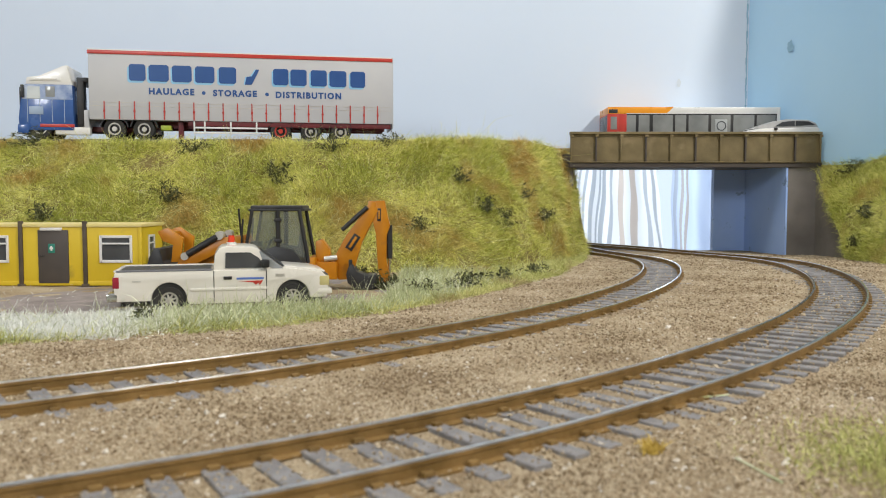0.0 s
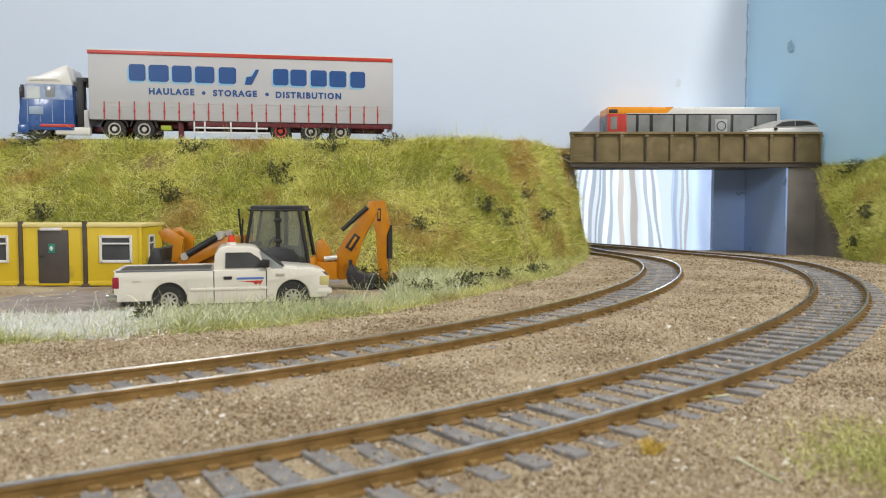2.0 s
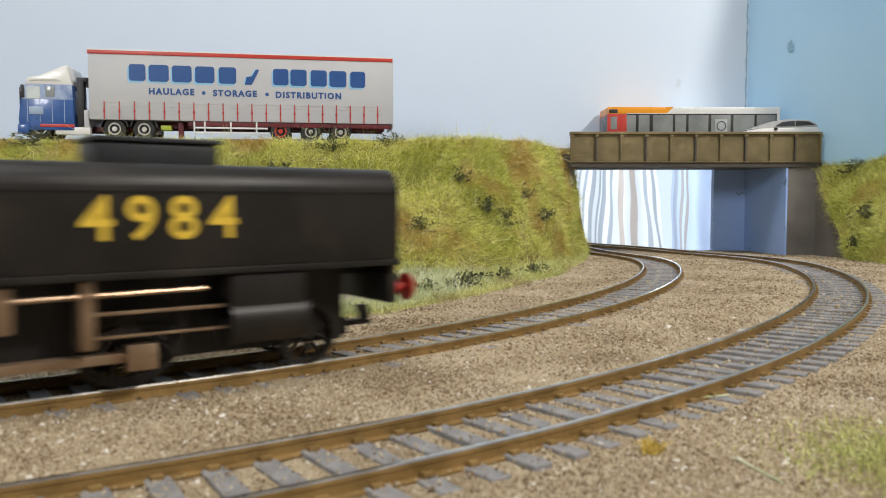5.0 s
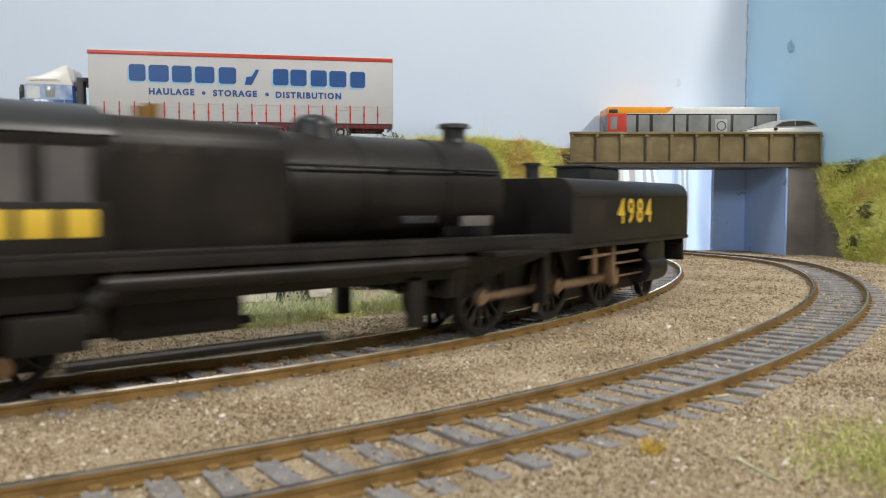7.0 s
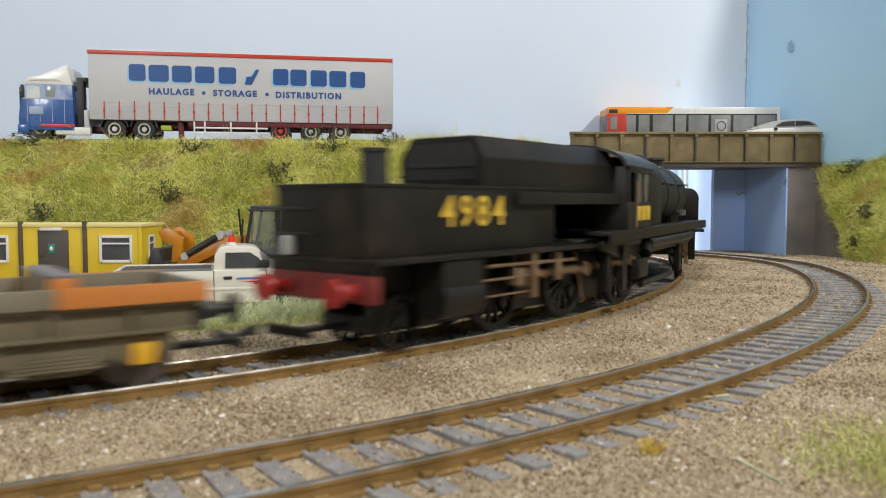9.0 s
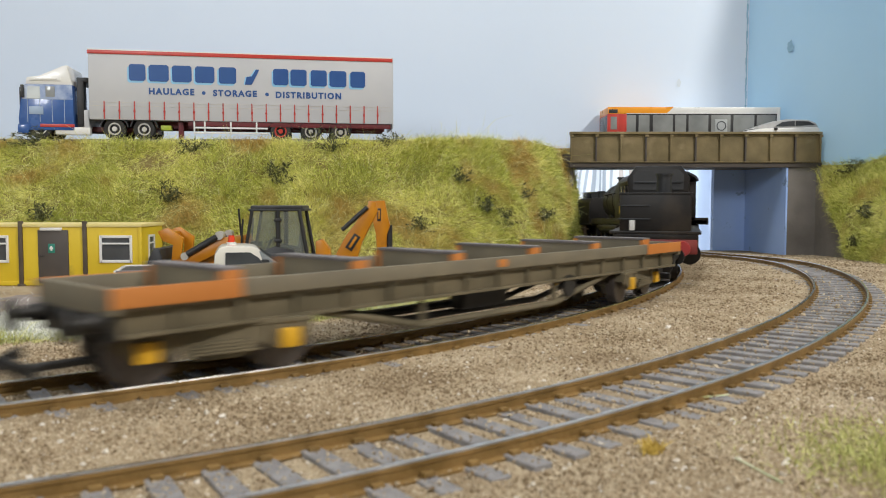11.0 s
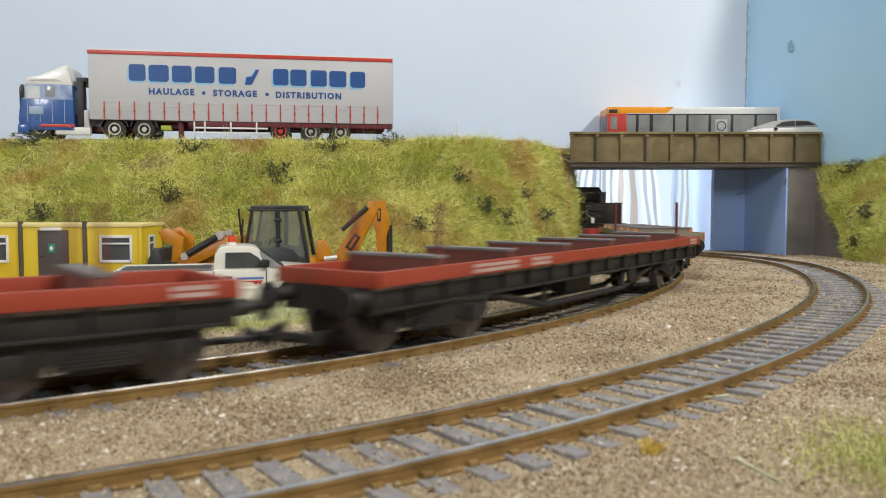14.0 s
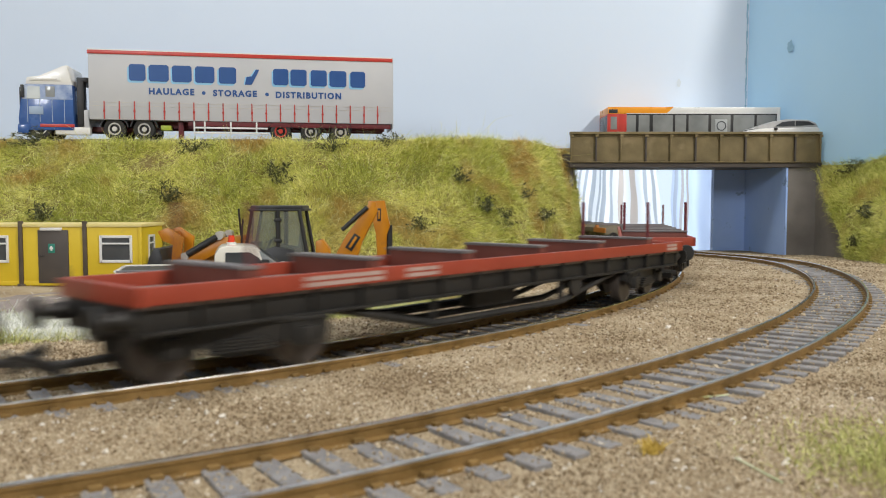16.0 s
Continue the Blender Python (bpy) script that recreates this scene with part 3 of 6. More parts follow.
# ---- lorry on the embankment road ----
def lorry():
    t = tagged(thing("articulated_lorry", -204.7, 466, ROAD_Z, 9.8), "blue and white articulated lorry with grey curtain-sided trailer on the road", "lorry")
    W, L = 33, 176
    body = box_part("trailer_body", (0, L, 0, W, 11.5, 51.5), GREY_CURTAIN, t, 0.5)
    box_part("top_rail", (-0.3, L + 0.3, -0.35, W + 0.35, 49.2, 51.3), RED, body, 0.2)
    box_part("roof_lip", (-0.2, L + 0.2, -0.2, W + 0.2, 51.3, 52.0), WHITE, body, 0.2)
    box_part("rear_post", (L - 0.1, L + 0.7, 0, W, 9, 52), GREY_CURTAIN, body, 0.2)
    for z in (19.4, 21.4):
        box_part("seam", (0.5, L - 0.5, -0.12, 0.1, z, z + 0.22), HUB, body, 0)
    for i in range(20):
        x = 8.4 + i * 8.35
        prism_part("strap", [(x - 0.32, 11.8), (x + 0.32, 11.8), (x + 0.32, 15.8), (x + 0.62, 16.6), (x + 0.3, 17.5), (x + 0.25, 22.3), (x - 0.25, 22.3), (x - 0.3, 17.5), (x - 0.62, 16.6), (x - 0.32, 15.8)], -0.4, 0.05, "y", RED, body)
    # the firm's name as plain shapes in its two blues
    for k, (x, w) in enumerate(((27, 9.2), (39, 11.2), (52, 11), (65, 11), (78, 10), (109, 9), (119.5, 9.6), (131.5, 9.6), (143, 10.2), (155, 9))):
        z = 34.2 + (-0.1 * k)
        for nm, mm, o, dx, dz in (("name_shade", LETTER_LIGHT, -0.12, -0.9, -1.1), ("name_shape", LETTER, -0.26, 0, 0)):
            prism_part(nm, [(x - w / 2 + dx + 1, z + dz), (x + w / 2 + dx - 1, z + dz), (x + w / 2 + dx, z + dz + 1), (x + w / 2 + dx, z + dz + 8.6), (x + w / 2 + dx - 1, z + dz + 9.6), (x - w / 2 + dx + 1, z + dz + 9.6), (x - w / 2 + dx, z + dz + 8.6), (x - w / 2 + dx, z + dz + 1)], o, 0.05, "y", mm, body)
    for nm, mm, o, dx in (("name_shade", LETTER_LIGHT, -0.12, -0.8), ("name_shape", LETTER, -0.26, 0)):
        prism_part(nm, [(88 + dx, 33.5), (92 + dx, 33.5), (96.5 + dx, 42.5), (94.5 + dx, 42.5), (92 + dx, 38.5), (89 + dx, 38)], o, 0.05, "y", mm, body)
    for wd, x in (("HAULAGE", 46), ("STORAGE", 82.2), ("DISTRIBUTION", 125.4)):
        text_part("lettering", wd, 3.5, LETTER, body, side(x, -0.15, 28.2 - (x - 46) * 0.006), 0.22, 1.25)
    for x in (64.2, 100.8):
        rod_part("dot", (x, -0.2, 28), (x, 0.1, 28), 1.1, LETTER, body)
    # running gear
    box_part("chassis_beam", (6, L - 4, 8, 11, 7.5, 11.5), DKRED, t)
    box_part("chassis_beam", (6, L - 4, 22, 25, 7.5, 11.5), DKRED, t)
    box_part("side_skirt_rail", (55, L - 1, 0.8, 2, 8.6, 11.6), DKRED, t)
    for z in (4.2, 7.2):
        box_part("side_guard", (58, 101, 0.3, 1.1, z, z + 1.0), WHITE, t, 0.1)
    for x in (58, 64, 79, 94):
        box_part("guard_post", (x, x + 0.9, 0.3, 1.1, 3.8, 11.5), WHITE, t, 0.1)
    box_part("landing_leg", (49, 52, 3, 6, 1.0, 11.5), DKRED, t)
    box_part("fuel_tank", (39, 45, 3, 10, 6.0, 9.0), mat("lime_tank", (0.5, 0.6, 0.05), (0.4, 0.5, 0.05), 0.4), t, 0.6)
    for x in (108.5, 126.5, 144.5):
        for y in (3.5, W - 3.5):
            road_wheel(t, x, y, 6.3, 6.3, 5.2, RED if x < 110 else HUB)
        bm = bmesh.new()
        n = 14
        for i in range(n):
            a0, a1 = math.pi * (0.08 + 0.84 * i / n), math.pi * (0.08 + 0.84 * (i + 1) / n)
            add_prism(bm, [(x + 7.3 * math.cos(a0), 6.3 + 7.3 * math.sin(a0)), (x + 7.3 * math.cos(a1), 6.3 + 7.3 * math.sin(a1)), (x + 6.8 * math.cos(a1), 6.3 + 6.8 * math.sin(a1)), (x + 6.8 * math.cos(a0), 6.3 + 6.8 * math.sin(a0))], 0.8, 6.5, "y")
        part("mudguard", bm, BLACK, t)
    for x in (13.5, 30):
        for y in (3.5, W - 3.5):
            road_wheel(t, x, y, 6.3, 6.3, 5.2, HUB)
    box_part("tractor_chassis", (-36, 36, 9, 24, 5, 8), DKRED, t)
    for x in (13.5, 30):
        bm = bmesh.new()
        n = 14
        for i in range(n):
            a0, a1 = math.pi * (0.05 + 0.9 * i / n), math.pi * (0.05 + 0.9 * (i + 1) / n)
            add_prism(bm, [(x + 8 * math.cos(a0), 6.3 + 8 * math.sin(a0)), (x + 8 * math.cos(a1), 6.3 + 8 * math.sin(a1)), (x + 7.4 * math.cos(a1), 6.3 + 7.4 * math.sin(a1)), (x + 7.4 * math.cos(a0), 6.3 + 7.4 * math.sin(a0))], 0.6, 6.5, "y")
        part("mudguard", bm, BLACK, t)
    # cab: blue lower part, white upper part and roof deflector
    cab = prism_part("cab", [(-38, 5), (-38.4, 12), (-36.5, 27), (-34, 31.2), (-9, 31.2), (-8.5, 5)], 1, 32, "y", BLUE, t, 0.6)
    prism_part("cab_top", [(-34.4, 31), (-33.6, 35.2), (-27, 36), (-14, 42), (-11.5, 42.4), (-9.2, 31)], 1.2, 31.8, "y", WHITE, cab, 0.7)
    prism_part("upper_band", [(-36.4, 22.6), (-34.6, 31), (-9.2, 31), (-9.0, 22.6)], 0.88, 1.1, "y", mat("faded_blue_white", (0.10, 0.18, 0.42), (0.50, 0.58, 0.72), 0.3, scale=110), cab)
    prism_part("side_window", [(-33.6, 23), (-33, 29.8), (-26.5, 29.8), (-26.5, 23)], 0.6, 1.2, "y", mat("pale_glazing", (0.55, 0.6, 0.63), (0.65, 0.7, 0.72), 0.1), cab)
    box_part("sleeper_window", (-23.5, -18.5, 0.7, 1.1, 24, 30), GREYGLASS, cab, 0.15)
    box_part("windscreen", (-38.2, -36.6, 3, 30, 19, 29.5), DARKGLASS, cab, 0.1, m=Matrix.Translation((0, 0, 0)))
    box_part("mirror", (-36.5, -34.8, -0.8, 0.9, 23.5, 30.5), BLACK, cab, 0.3)
    box_part("bumper", (-39, -33, 0.8, 32.2, 3, 8.2), BLUE, t, 0.6)
    box_part("sill", (-27, -8.5, 0.9, 2, 6.8, 8.6), RED, t, 0.2)
    box_part("side_tank", (-19, 0, 1.4, 6, 2.6, 7), WHITE, t, 0.5)
    box_part("name_board", (-32, -15, 0.8, 1.3, 33.2, 35.2), WHITE, cab, 0.1)
    box_part("name_bar", (-29, -17, 0.65, 0.9, 33.9, 34.5), HUB, cab, 0)
    for k in range(4):
        box_part("door_line", (-33.5 + k * 6.6, -33.2 + k * 6.6, 0.75, 1.1, 9.5, 22.5), mat("pale_blue_line", (0.35, 0.45, 0.6), (0.3, 0.4, 0.55), 0.4), cab, 0)
    box_part("step_panel", (-32.5, -25, 0.7, 1.1, 14, 18.5), mat("pale_blue_line", (0, 0, 0)), cab, 0.1)
    road_wheel(t, -27, 4, 6.3, 6.3, 5.2, HUB)
    road_wheel(t, -27, 29, 6.3, 6.3, 5.2, HUB)
    box_part("exhaust_stack", (-7.2, -3.4, 3, 9, 8, 34), BLACK, t, 0.6)
    box_part("air_deflector", (-7.6, -1.0, 4, 29, 33, 36), BLACK, t, 0.6)
    box_part("headboard_frame", (-3.2, -0.4, 1.5, 31, 6.5, 17), GREY_CURTAIN, t, 0.3)


lorry()


# ---- bus and car on the bridge ----
def bus():
    t = tagged(thing("single_deck_bus", 122.2, 598, ROAD_Z - 2), "white single-deck bus with red and orange front on the bridge", "bus")
    L, W = 128, 31
    box_part("body", (12, L, 0, W, 3, 14), WHITE, t, 0.4)
    box_part("front_panel", (0, 14, -0.1, W + 0.1, 3, 14), RED, t, 0.5)
    box_part("front_pillar", (8.2, 14.2, -0.15, W + 0.15, 13.8, 31), RED, t, 0.3)
    box_part("roof", (0.5, L, 0, W, 31.5, 36), WHITE, t, 0.9)
    box_part("roof_front", (0.2, 44, -0.2, W + 0.2, 31, 36.3), ORANGE_BUS, t, 0.9)
    prism_part("roof_wedge", [(43.5, 31.2), (49, 36.2), (43.5, 36.2)], -0.2, W + 0.2, "y", ORANGE_BUS, t)
    box_part("gutter", (14, L - 1, -0.4, 0.2, 31.1, 31.6), WHITE, t, 0.1)
    box_part("window_band", (12, L - 2.2, 0.1, W - 0.1, 14, 31.4), BLACK, t, 0.1)
    for a, b in ((12.6, 21), (23.1, 31.2), (33.7, 48.5), (50.2, 58.4), (60.2, 74.9), (77, 91.4), (93.5, 109), (110.8, 124.8)):
        box_part("window", (a, b, -0.05, 0.3, 15.2, 30.2), BUS_GLAZING, t, 0.12)
    box_part("front_end", (0.0, 9, -0.05, W, 13.5, 31.2), RED, t, 0.5)
    box_part("windscreen", (-0.15, 0.3, 2, W - 2, 15, 30), DARKGLASS, t, 0.1)
    box_part("side_screen", (2.2, 7.0, -0.2, 0.2, 19.5, 29), BUS_GLAZING, t, 0.3)
    box_part("destination_display", (1, 7.5, -0.25, 0.1, 31.6, 34.4), BLACK, t, 0.2)
    box_part("rear_corner", (L - 2.4, L + 0.3, -0.1, W, 3, 36), WHITE, t, 0.4)
    box_part("sticker", (80, 89, -0.2, 0.1, 17.5, 27), mat("sticker_pale", (0.42, 0.44, 0.44), (0.36, 0.38, 0.38), 0.4), t, 0.3)
    bm = bmesh.new()
    for i in range(18):
        a, b = 2 * math.pi * i / 18, 2 * math.pi * (i + 1) / 18
        add_prism(bm, [(84.5 + 3.6 * math.cos(a), 22.2 + 3.6 * math.sin(a)), (84.5 + 3.6 * math.cos(b), 22.2 + 3.6 * math.sin(b)), (84.5 + 2.9 * math.cos(b), 22.2 + 2.9 * math.sin(b)), (84.5 + 2.9 * math.cos(a), 22.2 + 2.9 * math.sin(a))], -0.35, -0.1, "y")
    part("sticker_ring", bm, DARKGLASS, t)
    for px in (28, 96):
        for y in (3, W - 3):
            road_wheel(t, px, y, 6.2, 6.2, 4.5)


bus()


def car():
    t = tagged(thing("estate_car", 216, 576, ROAD_Z - 1), "white sloping-roofed car with dark windows on the bridge", "car")
    prism_part("body", [(0, 4), (0, 13), (2, 16), (14, 17.4), (52, 18.4), (54.5, 17), (55.5, 10), (55, 4)], 0, 22, "y", WHITE, t, 0.9)
    prism_part("roof", [(5, 17), (21, 22.6), (30, 24), (46, 23.6), (51, 21.6), (54, 18)], 1.2, 20.8, "y", mat("silver_grey", (0.5, 0.5, 0.5), (0.42, 0.42, 0.43), 0.3), t, 0.6)
    prism_part("side_window", [(22, 18.8), (27, 22), (36, 22.8), (36, 19.2)], 0.8, 1.3, "y", DARKGLASS, t)
    prism_part("side_window", [(36.8, 19.2), (36.8, 22.8), (46, 22.4), (51, 20)], 0.8, 1.3, "y", DARKGLASS, t)
    box_part("rear_lamp", (54.4, 55.8, -0.2, 3, 13.4, 17), DARKGLASS, t, 0.3)
    box_part("mirror", (21, 23.2, -1.2, 1, 16, 18), BLACK, t, 0.4)
    box_part("headlight", (54.2, 55.6, 1, 6, 10, 12.6), GREYGLASS, t, 0.3)
    box_part("bumper", (53.5, 56.3, 0.5, 21.5, 4, 8.5), BLACK, t, 0.6)
    for x in (11, 44):
        for y in (2.4, 19.6):
            road_wheel(t, x, y, 4.4, 4.4, 3.6)


car()


# ---- girder bridge ----
def bridge():
    t = tagged(thing("girder_bridge", 0, 570, 0), "olive-brown panelled plate girder road bridge on concrete abutments", "bridge")
    x0, x1, z0, z1 = 91.0, 267.7, 60.5, 79.6
    g = box_part("girder_web", (x0, x1, 1.4, 3.4, z0, z1), GIRDER, t, 0)
    box_part("top_flange", (x0 - 0.8, x1 + 0.8, -1.2, 5, z1, z1 + 1.8), GIRDER, t, 0.25)
    box_part("lower_flange", (x0 - 0.8, x1 + 0.8, -0.6, 5, z0 - 0.8, z0), GIRDER, t, 0.2)
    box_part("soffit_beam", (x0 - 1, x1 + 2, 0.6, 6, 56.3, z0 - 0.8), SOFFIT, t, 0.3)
    n = 10
    w = (x1 - x0) / n
    for i in range(n + 1):
        x = x0 + i * w
        # every other stiffener is darkened to paint the shaded gaps between panels
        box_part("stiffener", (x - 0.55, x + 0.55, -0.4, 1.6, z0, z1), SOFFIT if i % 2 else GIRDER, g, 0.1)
        box_part("gusset", (x - 0.9, x + 1.5, -0.9, 1.5, z1 - 1.8, z1 - 0.1), GIRDER, g, 0.1)
    for i in range(n):
        # each panel bows slightly
        a, b = x0 + i * w + 0.8, x0 + (i + 1) * w - 0.8
        prism_part("panel", [(a, 1.2), ((a + b) / 2, 0.7), (b, 1.2), (b, 1.5), (a, 1.5)], z0 + 0.6, z1 - 0.4, "z", GIRDER, g)
    box_part("rear_girder", (x0, x1, 56, 59, z0, z1 - 6), GIRDER, t, 0.2)
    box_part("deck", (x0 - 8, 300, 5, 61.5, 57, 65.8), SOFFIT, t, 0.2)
    box_part("abutment", (246, 304, 2, 61, -10, 57), CONCRETE, t, 0.4, "concrete abutment with shade put into its grey-brown colour")
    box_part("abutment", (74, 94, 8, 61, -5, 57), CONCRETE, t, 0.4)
    prism_part("wing_wall", [(2, -8), (-54, -8), (2, 57)], 266, 270, "x", CONCRETE, t)


bridge()


# ---- yellow site cabin ----
def cabin():
    t = tagged(thing("site_cabin", -123.6, 327, -3.8), "yellow portable site cabin with brown posts, door and white windows", "cabin")
    box_part("floor_frame", (-100, -0.5, 0.5, 24, 0, 1.4), BROWN, t, 0.2)
    wall = box_part("front_wall", (-100, 0, 0, 1.2, 1.2, 25.4), YELLOW, t, 0.25)
    box_part("end_wall", (-1.2, 0, 1.2, 25, 1.2, 25.4), YELLOW, t, 0.25)
    box_part("back_wall", (-100, 0, 24, 25, 1.2, 25.4), YELLOW, t, 0.2)
    box_part("roof", (-100.4, 0.5, -0.4, 25.4, 25.2, 26.6), mat("cabin_roof_yellow", (0.72, 0.6, 0.2), (0.78, 0.66, 0.3), 0.5), t, 0.3)
    box_part("floor_rail", (-100, 0.2, -0.25, 0.2, 1.2, 3.0), YELLOW, t, 0.1)
    for x in (-49.3, -23.0, -75.5):
        p = box_part("post", (x - 0.85, x + 0.85, -0.7, 0.8, 0, 27.6), BROWN, t, 0.15)
        box_part("post_foot", (x - 1.5, x + 1.5, -1.0, 0.6, 0, 1.8), BROWN, p, 0.1)
    box_part("corner_strip", (-1.3, 0.25, -0.25, 0.5, 1.2, 25.6), YELLOW, t, 0.1)
    d = box_part("door", (-42.2, -29.8, -0.5, 0.6, 2.2, 24.0), DOOR, t, 0.2)
    box_part("sign", (-37.9, -35.2, -0.72, -0.45, 14.6, 18.4), mat("sign_green", (0.02, 0.22, 0.16), (0.02, 0.25, 0.18), 0.4), d, 0.05)
    box_part("cross", (-37.3, -35.8, -0.85, -0.7, 16.2, 16.9), WHITE, d, 0)
    box_part("cross", (-36.9, -36.2, -0.86, -0.7, 15.6, 17.5), WHITE, d, 0)
    box_part("door_handle", (-41.4, -39.6, -0.9, -0.5, 13.2, 13.6), BLACK, d, 0.05)
    box_part("door_lamp", (-41, -32.2, -1.1, 0, 23.8, 25.0), WHITE, t, 0.2)
    for x0, x1 in ((-16.6, -4.2), (-65, -54.8)):
        w = box_part("window", (x0, x1, -0.1, 0.9, 11.2, 21.2), DARKGLASS, t, 0.05)
        for b in ((x0 - 0.5, x0 + 0.5, 10.6, 21.8), (x1 - 0.5, x1 + 0.5, 10.6, 21.8), (x0, x1, 10.6, 11.7), (x0, x1, 20.7, 21.8), (x0, x1, 18.1, 18.8)):
            box_part("window_frame", (b[0], b[1], -0.5, 0.3, b[2], b[3]), WHITE, w, 0.1)
    w = box_part("window", (-0.5, 0.1, 8, 14, 11.2, 21.2), DARKGLASS, t, 0.05)
    for b in ((7.5, 8.4, 10.8, 21.8), (13.6, 14.5, 10.8, 21.8), (8, 14, 10.8, 11.6), (8, 14, 20.8, 21.8), (8, 14, 18, 18.7)):
        box_part("window_frame", (-0.2, 0.5, b[0], b[1], b[2], b[3]), WHITE, w, 0.1)


cabin()


# ---- white pick-up ----
def pickup():
    t = tagged(thing("pickup_truck", -73.2, 266.5, -3.9, 15), "cream-white pick-up truck with red beacon parked on the grass verge", "pickup truck")
    t.scale = (0.953, 0.953, 0.953)
    W = 12.4
    # body side with wheel arches
    def arch(cx, r, n=12):
        return [(cx + r * math.cos(math.pi * (1 - i / n)), 4.6 + r * math.sin(math.pi * (1 - i / n)) * 1.06) for i in range(n + 1)]
    low = [(-34.4, 4.6)] + arch(-17.6, 5.7) + [(-11.5, 3.2), (16.5, 3.2)] + arch(22.8, 5.7) + [(29, 4.4), (34.4, 4.4)]
    top = [(35, 8), (34.6, 11.6), (32.5, 13.4), (21, 14.8), (19, 14.4), (-3.4, 14.4), (-34.3, 14.4), (-34.9, 12)]
    bm = bmesh.new()
    add_prism(bm, low + top, -W, W, "y", 0.45)
    body = part("body", bm, CREAM, t, smooth=50)
    bm = bmesh.new()
    add_prism(bm, [(19, 14.2), (33.4, 13.0), (34.2, 13.3), (30, 14.5), (20, 15.4)], -W + 1, W - 1, "y", 0.3)
    part("bonnet", bm, CREAM, body)
    cab = prism_part("cab", [(-3.5, 14), (-3.0, 19.5), (-1.4, 21.8), (1, 22.4), (9.2, 22.2), (11, 21.6), (20.5, 14)], -W + 1.4, W - 1.4, "y", CREAM, t, 0.7)
    prism_part("windscreen", [(11.9, 21.1), (20.2, 14.7), (20.7, 14.9), (12.4, 21.5)], -W + 2.6, W - 2.6, "y", DARKGLASS, cab)
    prism_part("side_window", [(0.4, 14.9), (0.6, 20.2), (8.6, 20.2), (11.4, 18.4), (13.8, 14.9)], -W + 1.1, -W + 1.6, "y", DARKGLASS, cab)
    prism_part("windscreen_side", [(13.2, 16.2), (11.7, 20.4), (12.3, 20.6), (19.6, 14.6), (16, 14.6)], -W + 1.3, -W + 1.55, "y", GREYGLASS, cab)
    prism_part("side_window", [(0.4, 14.9), (0.6, 20.2), (8.6, 20.2), (11.4, 18.4), (13.8, 14.9)], W - 1.6, W - 1.1, "y", DARKGLASS, cab)
    box_part("mirror", (12.2, 15, -W - 1.4, -W + 0.8, 15, 17.8), BLACK, cab, 0.6)
    box_part("load_bed", (-33.6, -4.4, -W + 1.4, W - 1.4, 13.9, 14.55), BLACK, t, 0)
    box_part("bed_rail", (-34, -3.6, -W - 0.05, -W + 1.4, 14.3, 14.9), mat("bed_rail_grey", (0.16, 0.16, 0.18), (0.2, 0.2, 0.22), 0.5), t, 0.2)
    box_part("bed_rail", (-34, -3.6, W - 1.4, W + 0.05, 14.3, 15.0), CREAM, t, 0.2)
    box_part("tailgate_top", (-34.8, -33.4, -W + 1.4, W - 1.4, 14.2, 14.8), CREAM, t, 0.2)
    box_part("rear_bumper", (-37, -33.6, -W - 0.2, W + 0.2, 4.6, 7.2), CHROME, t, 0.6)
    box_part("tail_light", (-35.1, -33, -W - 0.15, -W + 1.5, 9, 12.8), mat("tail_lamp_red", (0.35, 0.03, 0.05), (0.25, 0.02, 0.04), 0.2), t, 0.4)
    box_part("front_bumper", (31, 36.2, -W - 0.2, W + 0.2, 5.4, 7.4), CREAM, t, 0.6)
    box_part("headlight", (31.8, 35.3, -W - 0.12, -W + 4.5, 8.4, 11.8), mat("lamp_amber", (0.62, 0.55, 0.28), (0.55, 0.48, 0.2), 0.15), t, 0.5)
    box_part("headlight", (31.8, 35.3, W - 4.5, W + 0.12, 8.4, 11.8), mat("lamp_amber", (0, 0, 0)), t, 0.5)
    box_part("grille", (34.2, 35.4, -W + 4.8, W - 4.8, 8, 12), BLACK, t, 0.2)
    box_part("side_moulding", (-10.8, 14.4, -W - 0.3, -W + 0.1, 7.6, 8.5), CREAM, body, 0.12)
    for x in (-3.3, 13.9):
        box_part("door_gap", (x - 0.13, x + 0.13, -W - 0.06, -W + 0.2, 4, 14.2), BLACK, body, 0)
    box_part("door_handle", (-0.2, 2.6, -W - 0.35, -W + 0.1, 11.2, 12.3), BLACK, body, 0.25)
    # the operator's mark as plain bars and a swoosh
    box_part("name_bar", (4.0, 13.0, -W - 0.1, -W + 0.1, 11.1, 11.8), mat("mark_blue", (0.08, 0.16, 0.5), (0.1, 0.18, 0.5), 0.4), body, 0)
    prism_part("name_swoosh", [(4.6, 10.5), (12.8, 10.7), (11.6, 9.0), (11.2, 9.9), (10.4, 9.2), (9.4, 10.1)], -W - 0.1, -W + 0.1, "y", RED, body)
    box_part("model_badge", (17, 20, -W - 0.1, -W + 0.1, 11.8, 12.8), HUB, body, 0)
    box_part("model_badge", (-29, -26.4, -W - 0.1, -W + 0.1, 11.0, 11.4), HUB, body, 0)
    rod_part("lock", (5.8, -W - 0.15, 8.0), (5.8, -W + 0.2, 8.0), 0.35, BLACK, body)
    rod_part("beacon_base", (2.6, 0, 22.2), (2.6, 0, 23.2), 1.6, WHITE, t)
